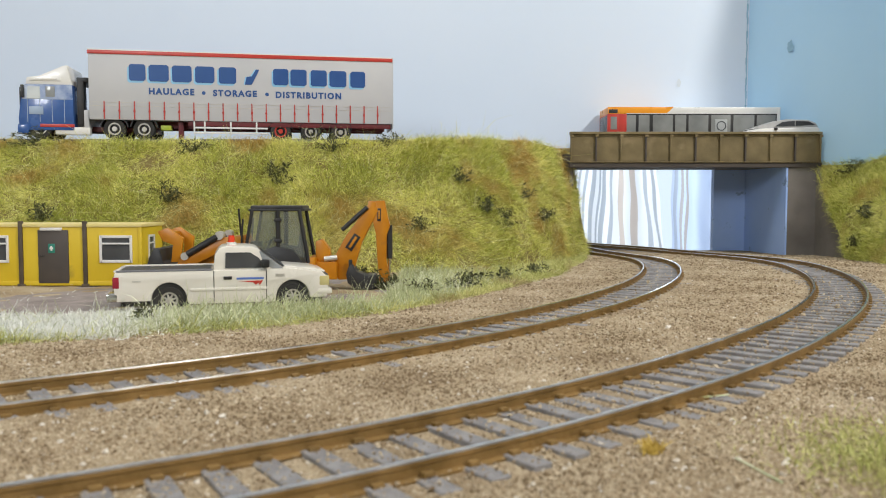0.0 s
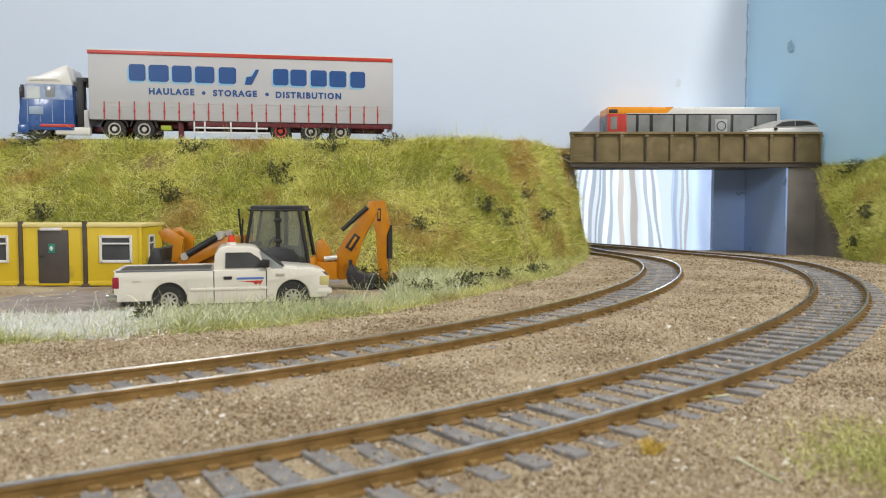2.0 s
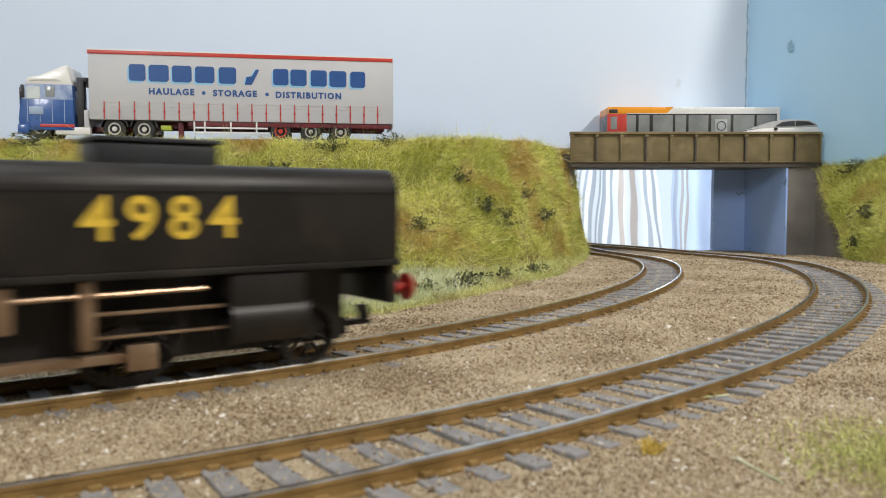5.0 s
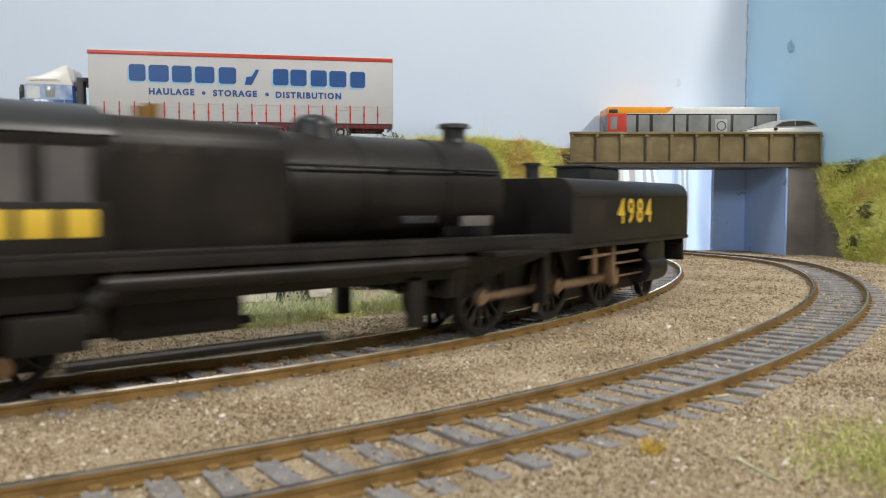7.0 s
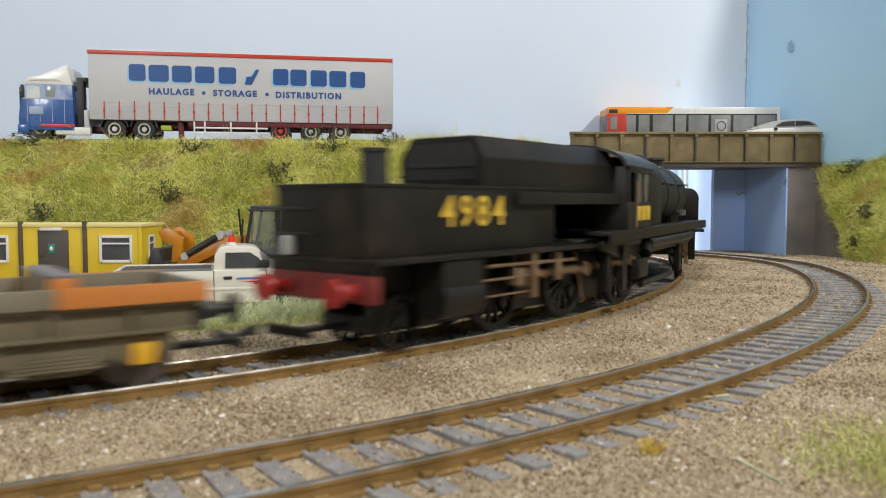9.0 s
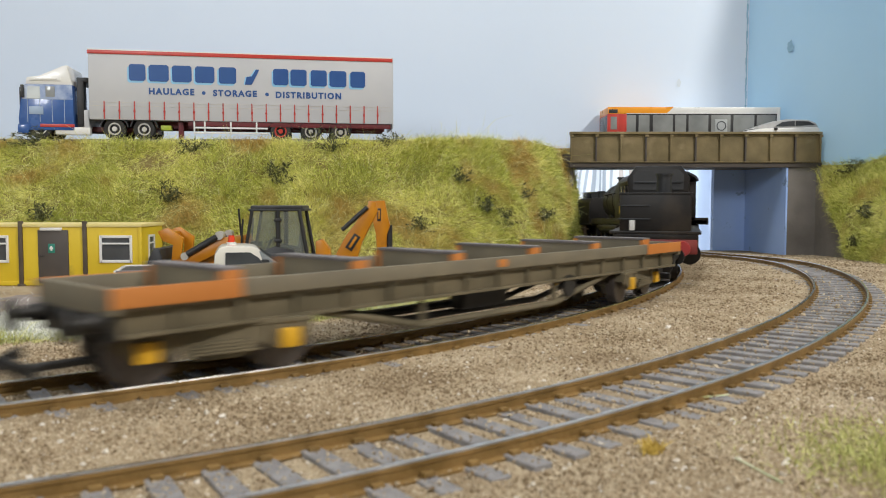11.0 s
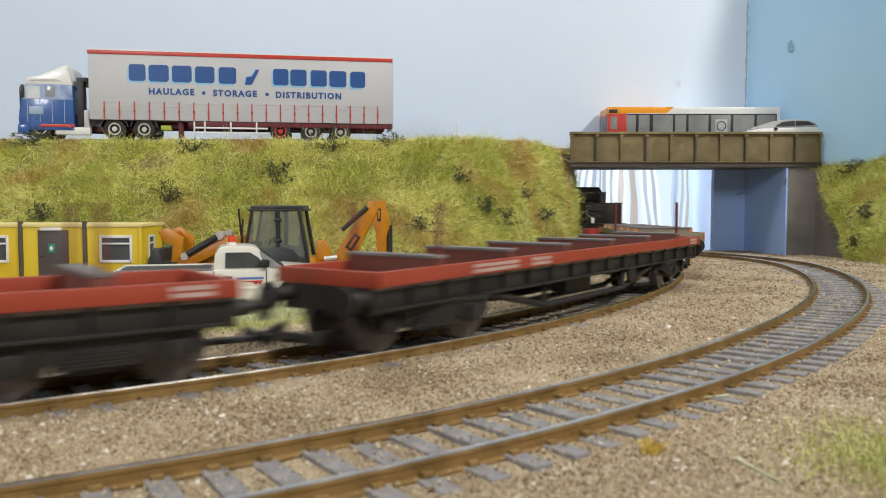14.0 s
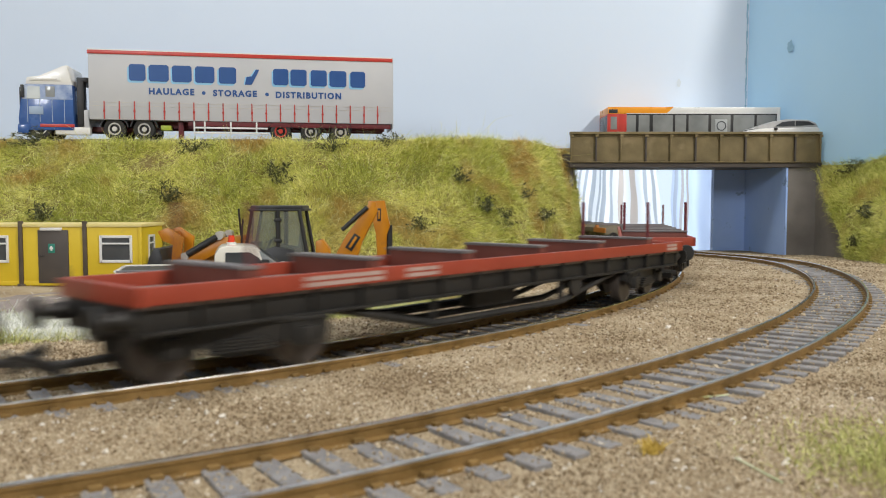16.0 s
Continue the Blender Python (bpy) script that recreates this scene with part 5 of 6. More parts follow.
UNDER = mat("underframe_black", (0.01, 0.01, 0.01), (0.02, 0.018, 0.016), 0.55, scale=90)
UNDER_BROWN = mat("underframe_weathered", (0.10, 0.085, 0.05), (0.17, 0.14, 0.085), 0.7, scale=90)
BOX_YELLOW = mat("axlebox_yellow", (0.75, 0.42, 0.02), (0.65, 0.36, 0.02), 0.5)
WHEEL_STEEL = mat("wheel_steel", (0.10, 0.09, 0.085), (0.16, 0.14, 0.13), 0.4, metal=0.7, scale=200)

LEAD = [(0, -252), (1.0, -198), (2.0, -142), (3.0, -83), (4.0, -22.2), (4.2, -10.1), (5.2, 54), (6.3, 132), (6.5, 148), (7.0, 187), (7.5, 228), (8.0, 271), (8.5, 315.5),
        (9.0, 361.5), (9.2, 380), (10.2, 471), (11.3, 569.5), (11.5, 587.5), (12.0, 634), (12.5, 680), (13.0, 724.6), (13.5, 769), (14.0, 813), (14.5, 857.2), (15.0, 902), (15.5, 947), (16.0, 992)]


def lead(t):
    """How far the locomotive's leading tank end has come along the far line."""
    T, S = np.array([r[0] for r in LEAD], float), np.array([r[1] for r in LEAD], float)
    g = np.gradient(S, T)
    i = int(np.clip(np.searchsorted(T, t) - 1, 0, len(T) - 2))
    h = T[i + 1] - T[i]
    u = (t - T[i]) / h
    return float((1 + 2 * u) * (1 - u) ** 2 * S[i] + u * (1 - u) ** 2 * h * g[i] + u * u * (3 - 2 * u) * S[i + 1] + u * u * (u - 1) * h * g[i + 1])


def ride(s_a, s_b):
    """The pose of a body whose two pivots ride the far line at s_a (front) and s_b (rear); its origin lies midway."""
    xa, ya, _ = on_track(0, s_a)
    xb, yb, _ = on_track(0, s_b)
    za, zb = sink(ya), sink(yb)
    return pose((xa + xb) / 2 * U, (ya + yb) / 2 * U, (za + zb) / 2 * U, 0, -math.degrees(math.atan2(za - zb, math.hypot(xa - xb, ya - yb))), math.degrees(math.atan2(ya - yb, xa - xb)))


SPINS = []  # wheels that turn: object, axle x and height in their parent, radius
CRANKS = []  # rods that go round with the wheels: object, crank radius, wheel radius, phase


def add_wheel(bm, y, r, w, n=28, spokes=0):
    """A flanged wheel about the y axis; spoked ones have an open disc."""
    s = -1 if y > 0 else 1  # flange faces inward
    add_cyl(bm, (0, y - w / 2, 0), (0, y + w / 2, 0), r, seg=n, caps=not spokes)
    add_cyl(bm, (0, y + s * w / 2, 0), (0, y + s * (w / 2 + 0.5), 0), r + 0.7, seg=n, caps=not spokes)
    if spokes:
        add_cyl(bm, (0, y - w / 2, 0), (0, y + w / 2, 0), r * 0.84, seg=n, caps=False)
        for i in range(n):
            a, b = 2 * math.pi * i / n, 2 * math.pi * (i + 1) / n
            o = y - s * w / 2
            vs = [bm.verts.new((q * math.sin(c), o, q * math.cos(c))) for q, c in ((r, a), (r, b), (r * 0.84, b), (r * 0.84, a))]
            bm.faces.new(vs)
        for i in range(spokes):
            a = 2 * math.pi * i / spokes
            add_cyl(bm, (0, y, 0), (r * 0.88 * math.sin(a), y, r * 0.88 * math.cos(a)), r * 0.07, r * 0.05, seg=6)
        add_cyl(bm, (0, y - w * 0.55, 0), (0, y + w * 0.55, 0), r * 0.22, seg=14)
        add_cyl(bm, (0, y - s * w * 0.2, r * 0.45), (0, y - s * w * 0.75, r * 0.45), r * 0.13, seg=10)
    else:
        add_cyl(bm, (0, y - w * 0.6, 0), (0, y + w * 0.6, 0), r * 0.3, seg=12)


def wheelset(parent, x, r, spokes=0, label=""):
    bm = bmesh.new()
    for y in (-7.4, 7.4):
        add_wheel(bm, y, r, 2.2, spokes=spokes)
    add_cyl(bm, (0, -7.4, 0), (0, 7.4, 0), 1.0, seg=8)
    ob = part("wheelset", bm, WHEEL_STEEL if not spokes else LOCO_BLACK, parent, label, Matrix.Translation((x, 0, r)))
    SPINS.append((ob, x, r, r))
    return ob


def buffer_pair(parent, x, d, z, material, hang=0):
    """Two sprung buffers on an end beam; d: the way they point."""
    for y in (-10.4, 10.4):
        bm = bmesh.new()
        add_cyl(bm, (x, y, z), (x + d * 3.6, y, z), 1.7, 1.4, 14)
        add_cyl(bm, (x + d * 3.6, y, z), (x + d * 5.6, y, z), 0.8, seg=10)
        add_cyl(bm, (x + d * 5.6, y, z), (x + d * 6.4, y, z), 2.9, 2.7, 20)
        part("buffer", bm, material, parent)


def make_bogie(wagon, x, grey):
    """A plate-framed bogie with two wheelsets, springs and axleboxes."""
    frame_m = UNDER_BROWN if grey else UNDER
    bm = bmesh.new()
    for y in (-11.0, 11.0):
        s = -1 if y < 0 else 1
        add_prism(bm, [(-18, 9.2), (-18, 6.5), (-14.5, 4.4), (-10.5, 4.4), (-8, 6.0), (-4.5, 3.6), (4.5, 3.6), (8, 6.0), (10.5, 4.4), (14.5, 4.4), (18, 6.5), (18, 9.2)], y - 0.5, y + 0.5, "y")
        for k in range(4):
            add_box(bm, -7 + k * 0.9, 7 - k * 0.9, y + s * 0.4, y + s * 1.5, 4.6 + k * 0.6, 5.1 + k * 0.6)
        add_box(bm, -18.5, 18.5, y - 0.8, y + 0.8, 9.0, 9.9, 0.15)
        for q in (-16, -9, 9, 16):
            add_cyl(bm, (q, y + s * 0.8, 5.4), (q, y + s * 0.8, 9.0), 0.5, seg=8)
    add_box(bm, -4, 4, -10.6, 10.6, 6.5, 10.5, 0.3)
    add_box(bm, -18.3, -17, -10.8, 10.8, 7, 9)
    add_box(bm, 17, 18.3, -10.8, 10.8, 7, 9)
    b = part("bogie", bm, frame_m, wagon, "", Matrix.Translation((x, 0, 0)))
    for q in (-13.2, 13.2):
        wheelset(b, q, 6.2)
        for y in (-11.9, 11.9):
            box_part("axlebox", (q - 1.9, q + 1.9, y - 0.9, y + 0.9, 4.4, 8.0), BOX_YELLOW if grey else UNDER, b, 0.3)
    return b


WAGON_L = 201.5
WAGON_GAP = 21.3
PIVOT = 77.0
BOGIES = []


def make_wagon(grey, stakes):
    t = thing("bolster_wagon", 0, 0, 0)
    tagged(t, "weathered grey bogie bolster wagon with orange ends and yellow axleboxes" if grey else "red-brown empty bogie bolster wagon with black underframe", "wagon", group="wagons of the train")
    side_m = WAGON_GREY if grey else WAGON_RED
    h = WAGON_L / 2
    for y in (-13.6, 13.6):
        s = -1 if y < 0 else 1
        k = box_part("side_kerb", (-h, h, y - 0.6, y + 0.6, 14.8, 17.9), side_m, t, 0.2)
        if grey:
            for e in (-1, 1):
                a, b = sorted((e * h, e * (h - 24)))
                box_part("orange_panel", (a - 0.05, b + 0.05, min(y + s * 0.1, y + s * 0.75), max(y + s * 0.1, y + s * 0.75), 14.7, 18.0), WAGON_ORANGE, k, 0.1)
            box_part("tan_patch", (-2, 1.6, min(y + s * 0.3, y + s * 0.75), max(y + s * 0.3, y + s * 0.75), 15.4, 17.3), WAGON_ORANGE, k, 0.1)
        else:
            # worn white lettering as plain bars
            for x0, x1 in ((-67, -46), (-39, -28.5), (88.5, 96)):
                for z in (15.3, 16.5):
                    box_part("lettering_bar", (x0, x1, min(y + s * 0.5, y + s * 0.68), max(y + s * 0.5, y + s * 0.68), z, z + 0.8), mat("worn_white", (0.42, 0.30, 0.27), (0.5, 0.38, 0.34), 0.6, scale=300), k, 0)
        box_part("solebar", (-h + 2, h - 2, y - s * 1.9 - 0.6, y - s * 1.9 + 0.6, 9.9, 14.9), UNDER_BROWN if grey else UNDER, t, 0.2)
        box_part("solebar_lip", (-h + 2, h - 2, min(y - s * 2.0, y - s * 0.3), max(y - s * 2.0, y - s * 0.3), 9.6, 10.3), UNDER_BROWN if grey else UNDER, t, 0.1)
        for i in range(15):
            x = -h + 12 + i * (WAGON_L - 24) / 14
            box_part("side_rib", (x - 0.6, x + 0.6, min(y - s * 1.6, y - s * 0.3), max(y - s * 1.6, y - s * 0.3), 10.2, 14.8), UNDER_BROWN if grey else UNDER, t, 0.1)
        # trussing under the middle
        bm = bmesh.new()
        o = y - s * 2.2
        for a, b in (((-57, 9.8), (-27, 3.6)), ((-27, 3.6), (27, 3.6)), ((27, 3.6), (57, 9.8))):
            add_cyl(bm, (a[0], o, a[1]), (b[0], o, b[1]), 0.85, seg=8)
        for x in (-27, 27):
            add_cyl(bm, (x, o, 3.6), (x, o, 10), 0.8, seg=8)
        part("truss", bm, UNDER_BROWN if grey else UNDER, t)
    for o in (-5, 5):
        bm = bmesh.new()
        for a, b in (((-57, 9.8), (-27, 4.2)), ((-27, 4.2), (27, 4.2)), ((27, 4.2), (57, 9.8))):
            add_cyl(bm, (a[0], o, a[1]), (b[0], o, b[1]), 0.8, seg=8)
        part("truss", bm, UNDER, t)
    box_part("deck", (-h + 0.5, h - 0.5, -13, 13, 14.0, 15.2), mat("deck_planks", (0.16, 0.13, 0.12), (0.24, 0.20, 0.19), 0.6, scale=80) if not grey else WAGON_GREY, t, 0.1)
    for e in (-1, 1):
        a, b = sorted((e * h, e * (h - 1.4)))
        box_part("headstock", (a, b, -14.25, 14.25, 13.6 if grey else 14.6, 17.85), side_m, t, 0.2)
        box_part("end_beam", (min(e * (h - 2), e * (h - 0.2)), max(e * (h - 2), e * (h - 0.2)), -12.6, 12.6, 9.2, 14.6), UNDER, t, 0.2)
        buffer_pair(t, e * (h - 0.2), e, 12.4, UNDER)
        bm = bmesh.new()
        add_box(bm, min(e * (h - 8), e * (h + 9)), max(e * (h - 8), e * (h + 9)), -1.5, 1.5, 4.2, 5.2, 0.2)
        add_box(bm, min(e * (h + 8), e * (h + 9.4)), max(e * (h + 8), e * (h + 9.4)), -6.5, 6.5, 4.0, 6.0, 0.2)
        add_prism(bm, [(e * (h + 1), 4.6), (e * (h + 9), 5.2), (e * (h + 14.6), 7.6), (e * (h + 14.8), 5.4)], -0.6, 0.6, "y")
        part("coupling", bm, UNDER, t)
    for x in (-78, -47, -15.7, 15.7, 47, 78):
        b = box_part("bolster", (x - 1.8, x + 1.8, -12.8, 12.8, 15.0, 19.4), mat("bolster_dark_red", (0.13, 0.035, 0.025), (0.18, 0.05, 0.035), 0.55, scale=80) if not grey else WAGON_GREY, t, 0.25)
        box_part("bolster_cap", (x - 2.1, x + 2.1, -13, 13, 19.3, 20.0), mat("bolster_top", (0.13, 0.12, 0.12), (0.2, 0.18, 0.18), 0.5, scale=100), b, 0.15)
        if grey:
            for y in (-12.4, 12.4):
                box_part("bolster_end", (x - 2.0, x + 2.0, y - 0.7, y + 0.7, 15.1, 19.5), WAGON_ORANGE, b, 0.1)
        elif stakes and x in (-78, 78):
            for y in (-12.2, 12.2):
                rod_part("stanchion", (x, y, 19), (x + random.uniform(-0.4, 0.4), y, 31.5), 0.55, DKRED, b, seg=8)
    box_part("brake_cylinder", (-9, 9, -9, -4, 5, 9.5), UNDER, t, 0.6)
    rod_part("vacuum_tank", (12, 5, 8), (20, 5, 8), 3, UNDER, t)
    for y in (-12.4, 12.4):
        rod_part("brake_wheel", (33, y - 0.4, 8), (33, y + 0.4, 8), 3.1, UNDER, t, seg=18)
    BOGIES.append([make_bogie(t, PIVOT, grey), make_bogie(t, -PIVOT, grey)])
    return t


def engine_unit(parent, rear):
    """One of the two engine units: frames, footplate, tank, cylinders, wheels and rods. It points along +x, away from the boiler."""
    bm = bmesh.new()
    for y in (-6.2, 6.2):
        add_box(bm, -58, 60, y - 0.6, y + 0.6, 4, 19.4)
    add_box(bm, -58, 66, -6, 6, 17, 19.6)
    add_box(bm, -62, -40, -8, 8, 10, 19.6, 0.4)
    u = part("rear_engine_unit" if rear else "front_engine_unit", bm, LOCO_BLACK, parent)
    box_part("footplate", (-56 if not rear else -45, 67.5, -17.2, 17.2, 19.2, 20.4), LOCO_BLACK, u, 0.2)
    box_part("buffer_beam", (65.6, 67.4, -15.8, 15.8, 11.6, 17.2), BEAM_RED if rear else LOCO_BLACK, u, 0.25)
    box_part("beam_plate", (65.8, 67.2, -15.8, 15.8, 17.0, 19.6), LOCO_BLACK, u, 0.2)
    buffer_pair(u, 67.2, 1, 14.0, BUFFER_RED)
    if not rear:
        # round-shouldered water tank
        prof = [(-16.9, 20.4), (16.9, 20.4), (16.9, 33.4)] + [(12.4 + 4.5 * math.cos(a), 33.4 + 4.6 * math.sin(a)) for a in [math.pi * i / 16 for i in range(1, 9)]]
        prof += [(-12.4 - 4.5 * math.cos(a), 33.4 + 4.6 * math.sin(a)) for a in [math.pi * i / 16 for i in range(8, -1, -1)]]
        tank = prism_part("water_tank", prof, -19.5, 67.2, "x", LOCO_BLACK, u, 0.3)
        box_part("tank_filler", (13.5, 35, -6, 6, 37.8, 42), LOCO_TOP, tank, 0.8)
        box_part("filler_lid", (12.9, 35.6, -6.6, 6.6, 42, 42.8), LOCO_TOP, tank, 0.3)
        rod_part("tank_vent", (-4, 4, 37), (-4, 4, 42), 2.0, LOCO_TOP, tank, seg=16)
        rod_part("vent_cap", (-4, 4, 42), (-4, 4, 42.8), 2.7, LOCO_TOP, tank, seg=16)
        for x in (40, 55):
            box_part("lifting_lug", (x - 0.8, x + 0.8, 10, 11, 37.4, 38.8), LOCO_TOP, tank, 0.1)
        for y in (-13.5, 13.5):
            rod_part("handrail", (67.8, y, 21), (67.8, y, 33), 0.3, ROD, tank, seg=6)
        for y in (-9, 0, 9):
            box_part("lamp_iron", (67, 68.2, y - 0.4, y + 0.4, 21, 24), LOCO_BLACK, tank, 0.1)
        text_part("running_number", "4984", 7.2, NUMBER, tank, side(21.5, -17.0, 28.6), 0.12, 1.35)
        text_part("running_number", "4984", 7.2, NUMBER, tank, Matrix.Translation((21.5, 17.0, 28.6)) @ rot(90, 0, 180), 0.12, 1.35)
        for z in (33.2,):
            box_part("tank_seam", (-19.3, 67, -17.1, -16.8, z, z + 0.25), LOCO_BLACK, tank, 0)
    else:
        tank = prism_part("water_tank", [(-13.4, 20.4), (13.4, 20.4), (13.4, 35.1), (-13.4, 35.1)], -2, 67.2, "x", LOCO_BLACK, u, 0.3)
        box_part("tank_beading", (-2, 67.4, -13.7, 13.7, 34.5, 35.3), LOCO_BLACK, tank, 0.15)
        rod_part("tank_vent", (54, 3, 35), (54, 3, 42.4), 2.9, LOCO_TOP, tank, seg=18)
        rod_part("vent_cap", (54, 3, 42.2), (54, 3, 43), 3.3, LOCO_TOP, tank, seg=18)
        box_part("tank_ledge", (-36, 17, -15.2, 15.2, 31.0, 34.0), LOCO_BLACK, u, 0.2)
        box_part("toolbox", (-10, 6, -16.4, -11, 20.4, 27.5), LOCO_BLACK, u, 0.4)
        # coal bunker with sloping sides
        prof = [(-12.4, 31), (12.4, 31), (13.2, 42), (9.6, 47.2), (-9.6, 47.2), (-13.2, 42)]
        bunk = prism_part("coal_bunker", prof, -37, 28, "x", LOCO_BLACK, u, 0.5)
        # thin black sheet on the solid end paints the shade inside the bunker
        prism_part("bunker_opening_shade", [(-10.5, 37), (10.5, 37), (10.6, 43.5), (8.4, 45.6), (-8.4, 45.6), (-10.6, 43.5)], 27.6, 28.25, "x", BLACK, bunk)
        box_part("bunker_rail", (28, 29, -10, 10, 39.8, 40.6), LOCO_TOP, bunk, 0.1)
        box_part("bunker_beading", (-37, 28, -13.6, -12.6, 37.5, 38.2), LOCO_BLACK, bunk, 0.1)
        text_part("running_number", "4984", 6.9, NUMBER, tank, Matrix.Translation((32.4, 13.5, 29.2)) @ rot(90, 0, 180), 0.12, 1.3)
        box_part("tail_lamp", (67.2, 69, -9.6, -7.6, 20.6, 24.6), mat("lamp_white", (0.7, 0.7, 0.68), (0.6, 0.6, 0.58), 0.4), u, 0.3, "small white tail lamp")
        for z in (24.8, 30):
            box_part("rear_ladder_step", (67.1, 67.9, -14, -2, z, z + 0.5), LOCO_TOP, tank, 0.1)
    # cylinders
    for y in (-1, 1):
        c = rod_part("cylinder", (33, y * 13.2, 10.6), (47.5, y * 13.2, 10.6), 4.4, LOCO_BLACK, u, seg=20)
        box_part("valve_chest", (33, 47.2, min(y * 9, y * 16.6), max(y * 9, y * 16.6), 10.0, 19.2), LOCO_BLACK, c, 0.8)
        box_part("slide_bar", (10, 33.5, y * 14 - 0.4, y * 14 + 0.4, 13.2, 13.8), ROD, u, 0.1)
        box_part("slide_bar", (10, 33.5, y * 14 - 0.4, y * 14 + 0.4, 9.4, 9.9), ROD, u, 0.1)
        box_part("slide_bracket", (9, 11, min(y * 10, y * 15.5), max(y * 10, y * 15.5), 8, 19), ROD, u, 0.2)
        rod_part("valve_rod", (-10, y * 14.6, 16.4), (29, y * 14.6, 16.8), 0.5, ROD, u, seg=8)
        box_part("expansion_link", (-3, -0.6, y * 14.6 - 0.6, y * 14.6 + 0.6, 11.5, 18.6), ROD, u, 0.3)
        rod_part("sand_pipe", (-20, y * 9, 18), (-25, y * 9, 3), 0.4, ROD, u, seg=6)
        box_part("hanger", (-30.5, -28.5, min(y * 12, y * 15), max(y * 12, y * 15), 6, 19), LOCO_BLACK, u, 0.2)
    xs = (17.5, -15.5, -48.5)
    for x in xs:
        wheelset(u, x, 10.4, 14)
    wheelset(u, 51.5, 6.2, 10)
    for y in (-1, 1):
        ph = 0 if y < 0 else math.pi / 2
        bm = bmesh.new()
        for a, b in ((xs[0], xs[1]), (xs[1], xs[2])):
            add_box(bm, b, a, y * 10.6 - 0.45, y * 10.6 + 0.45, -0.75, 0.75, 0.15)
        for x in xs:
            add_cyl(bm, (x, y * 10.6 - 0.8, 0), (x, y * 10.6 + 0.8, 0), 1.7, seg=14)
        c = part("coupling_rod", bm, ROD, u, "", Matrix.Translation((0, 0, 10.4)))
        CRANKS.append((c, 4.6, 10.4, ph, 0))
        bm = bmesh.new()
        add_box(bm, 0, 33, y * 12.6 - 0.45, y * 12.6 + 0.45, -0.8, 0.8, 0.15)
        add_cyl(bm, (0, y * 12.6 - 0.8, 0), (0, y * 12.6 + 0.8, 0), 1.9, seg=14)
        add_box(bm, 31, 36, y * 13.2 - 1.1, y * 13.2 + 1.1, -2.2, 2.2, 0.3)
        c = part("connecting_rod", bm, ROD, u, "", Matrix.Translation((xs[1], 0, 10.4)))
        CRANKS.append((c, 4.6, 10.4, ph, xs[1]))
    # pony truck frame and coupling at the outer end
    box_part("pony_frame", (36, 62, -5.6, 5.6, 4.5, 8), LOCO_BLACK, u, 0.4)
    bm = bmesh.new()
    reach = 76 if rear else 70
    add_box(bm, 60, reach, -1.4, 1.4, 5.4, 6.4, 0.2)
    if rear:
        add_box(bm, 74.6, 76, -6.4, 6.4, 5.2, 7.2, 0.2)
    else:
        add_prism(bm, [(67, 9.5), (69.6, 9.5), (70.2, 5.5), (68.6, 5.5)], -0.7, 0.7, "y")
    part("coupling", bm, LOCO_BLACK, u)
    return u


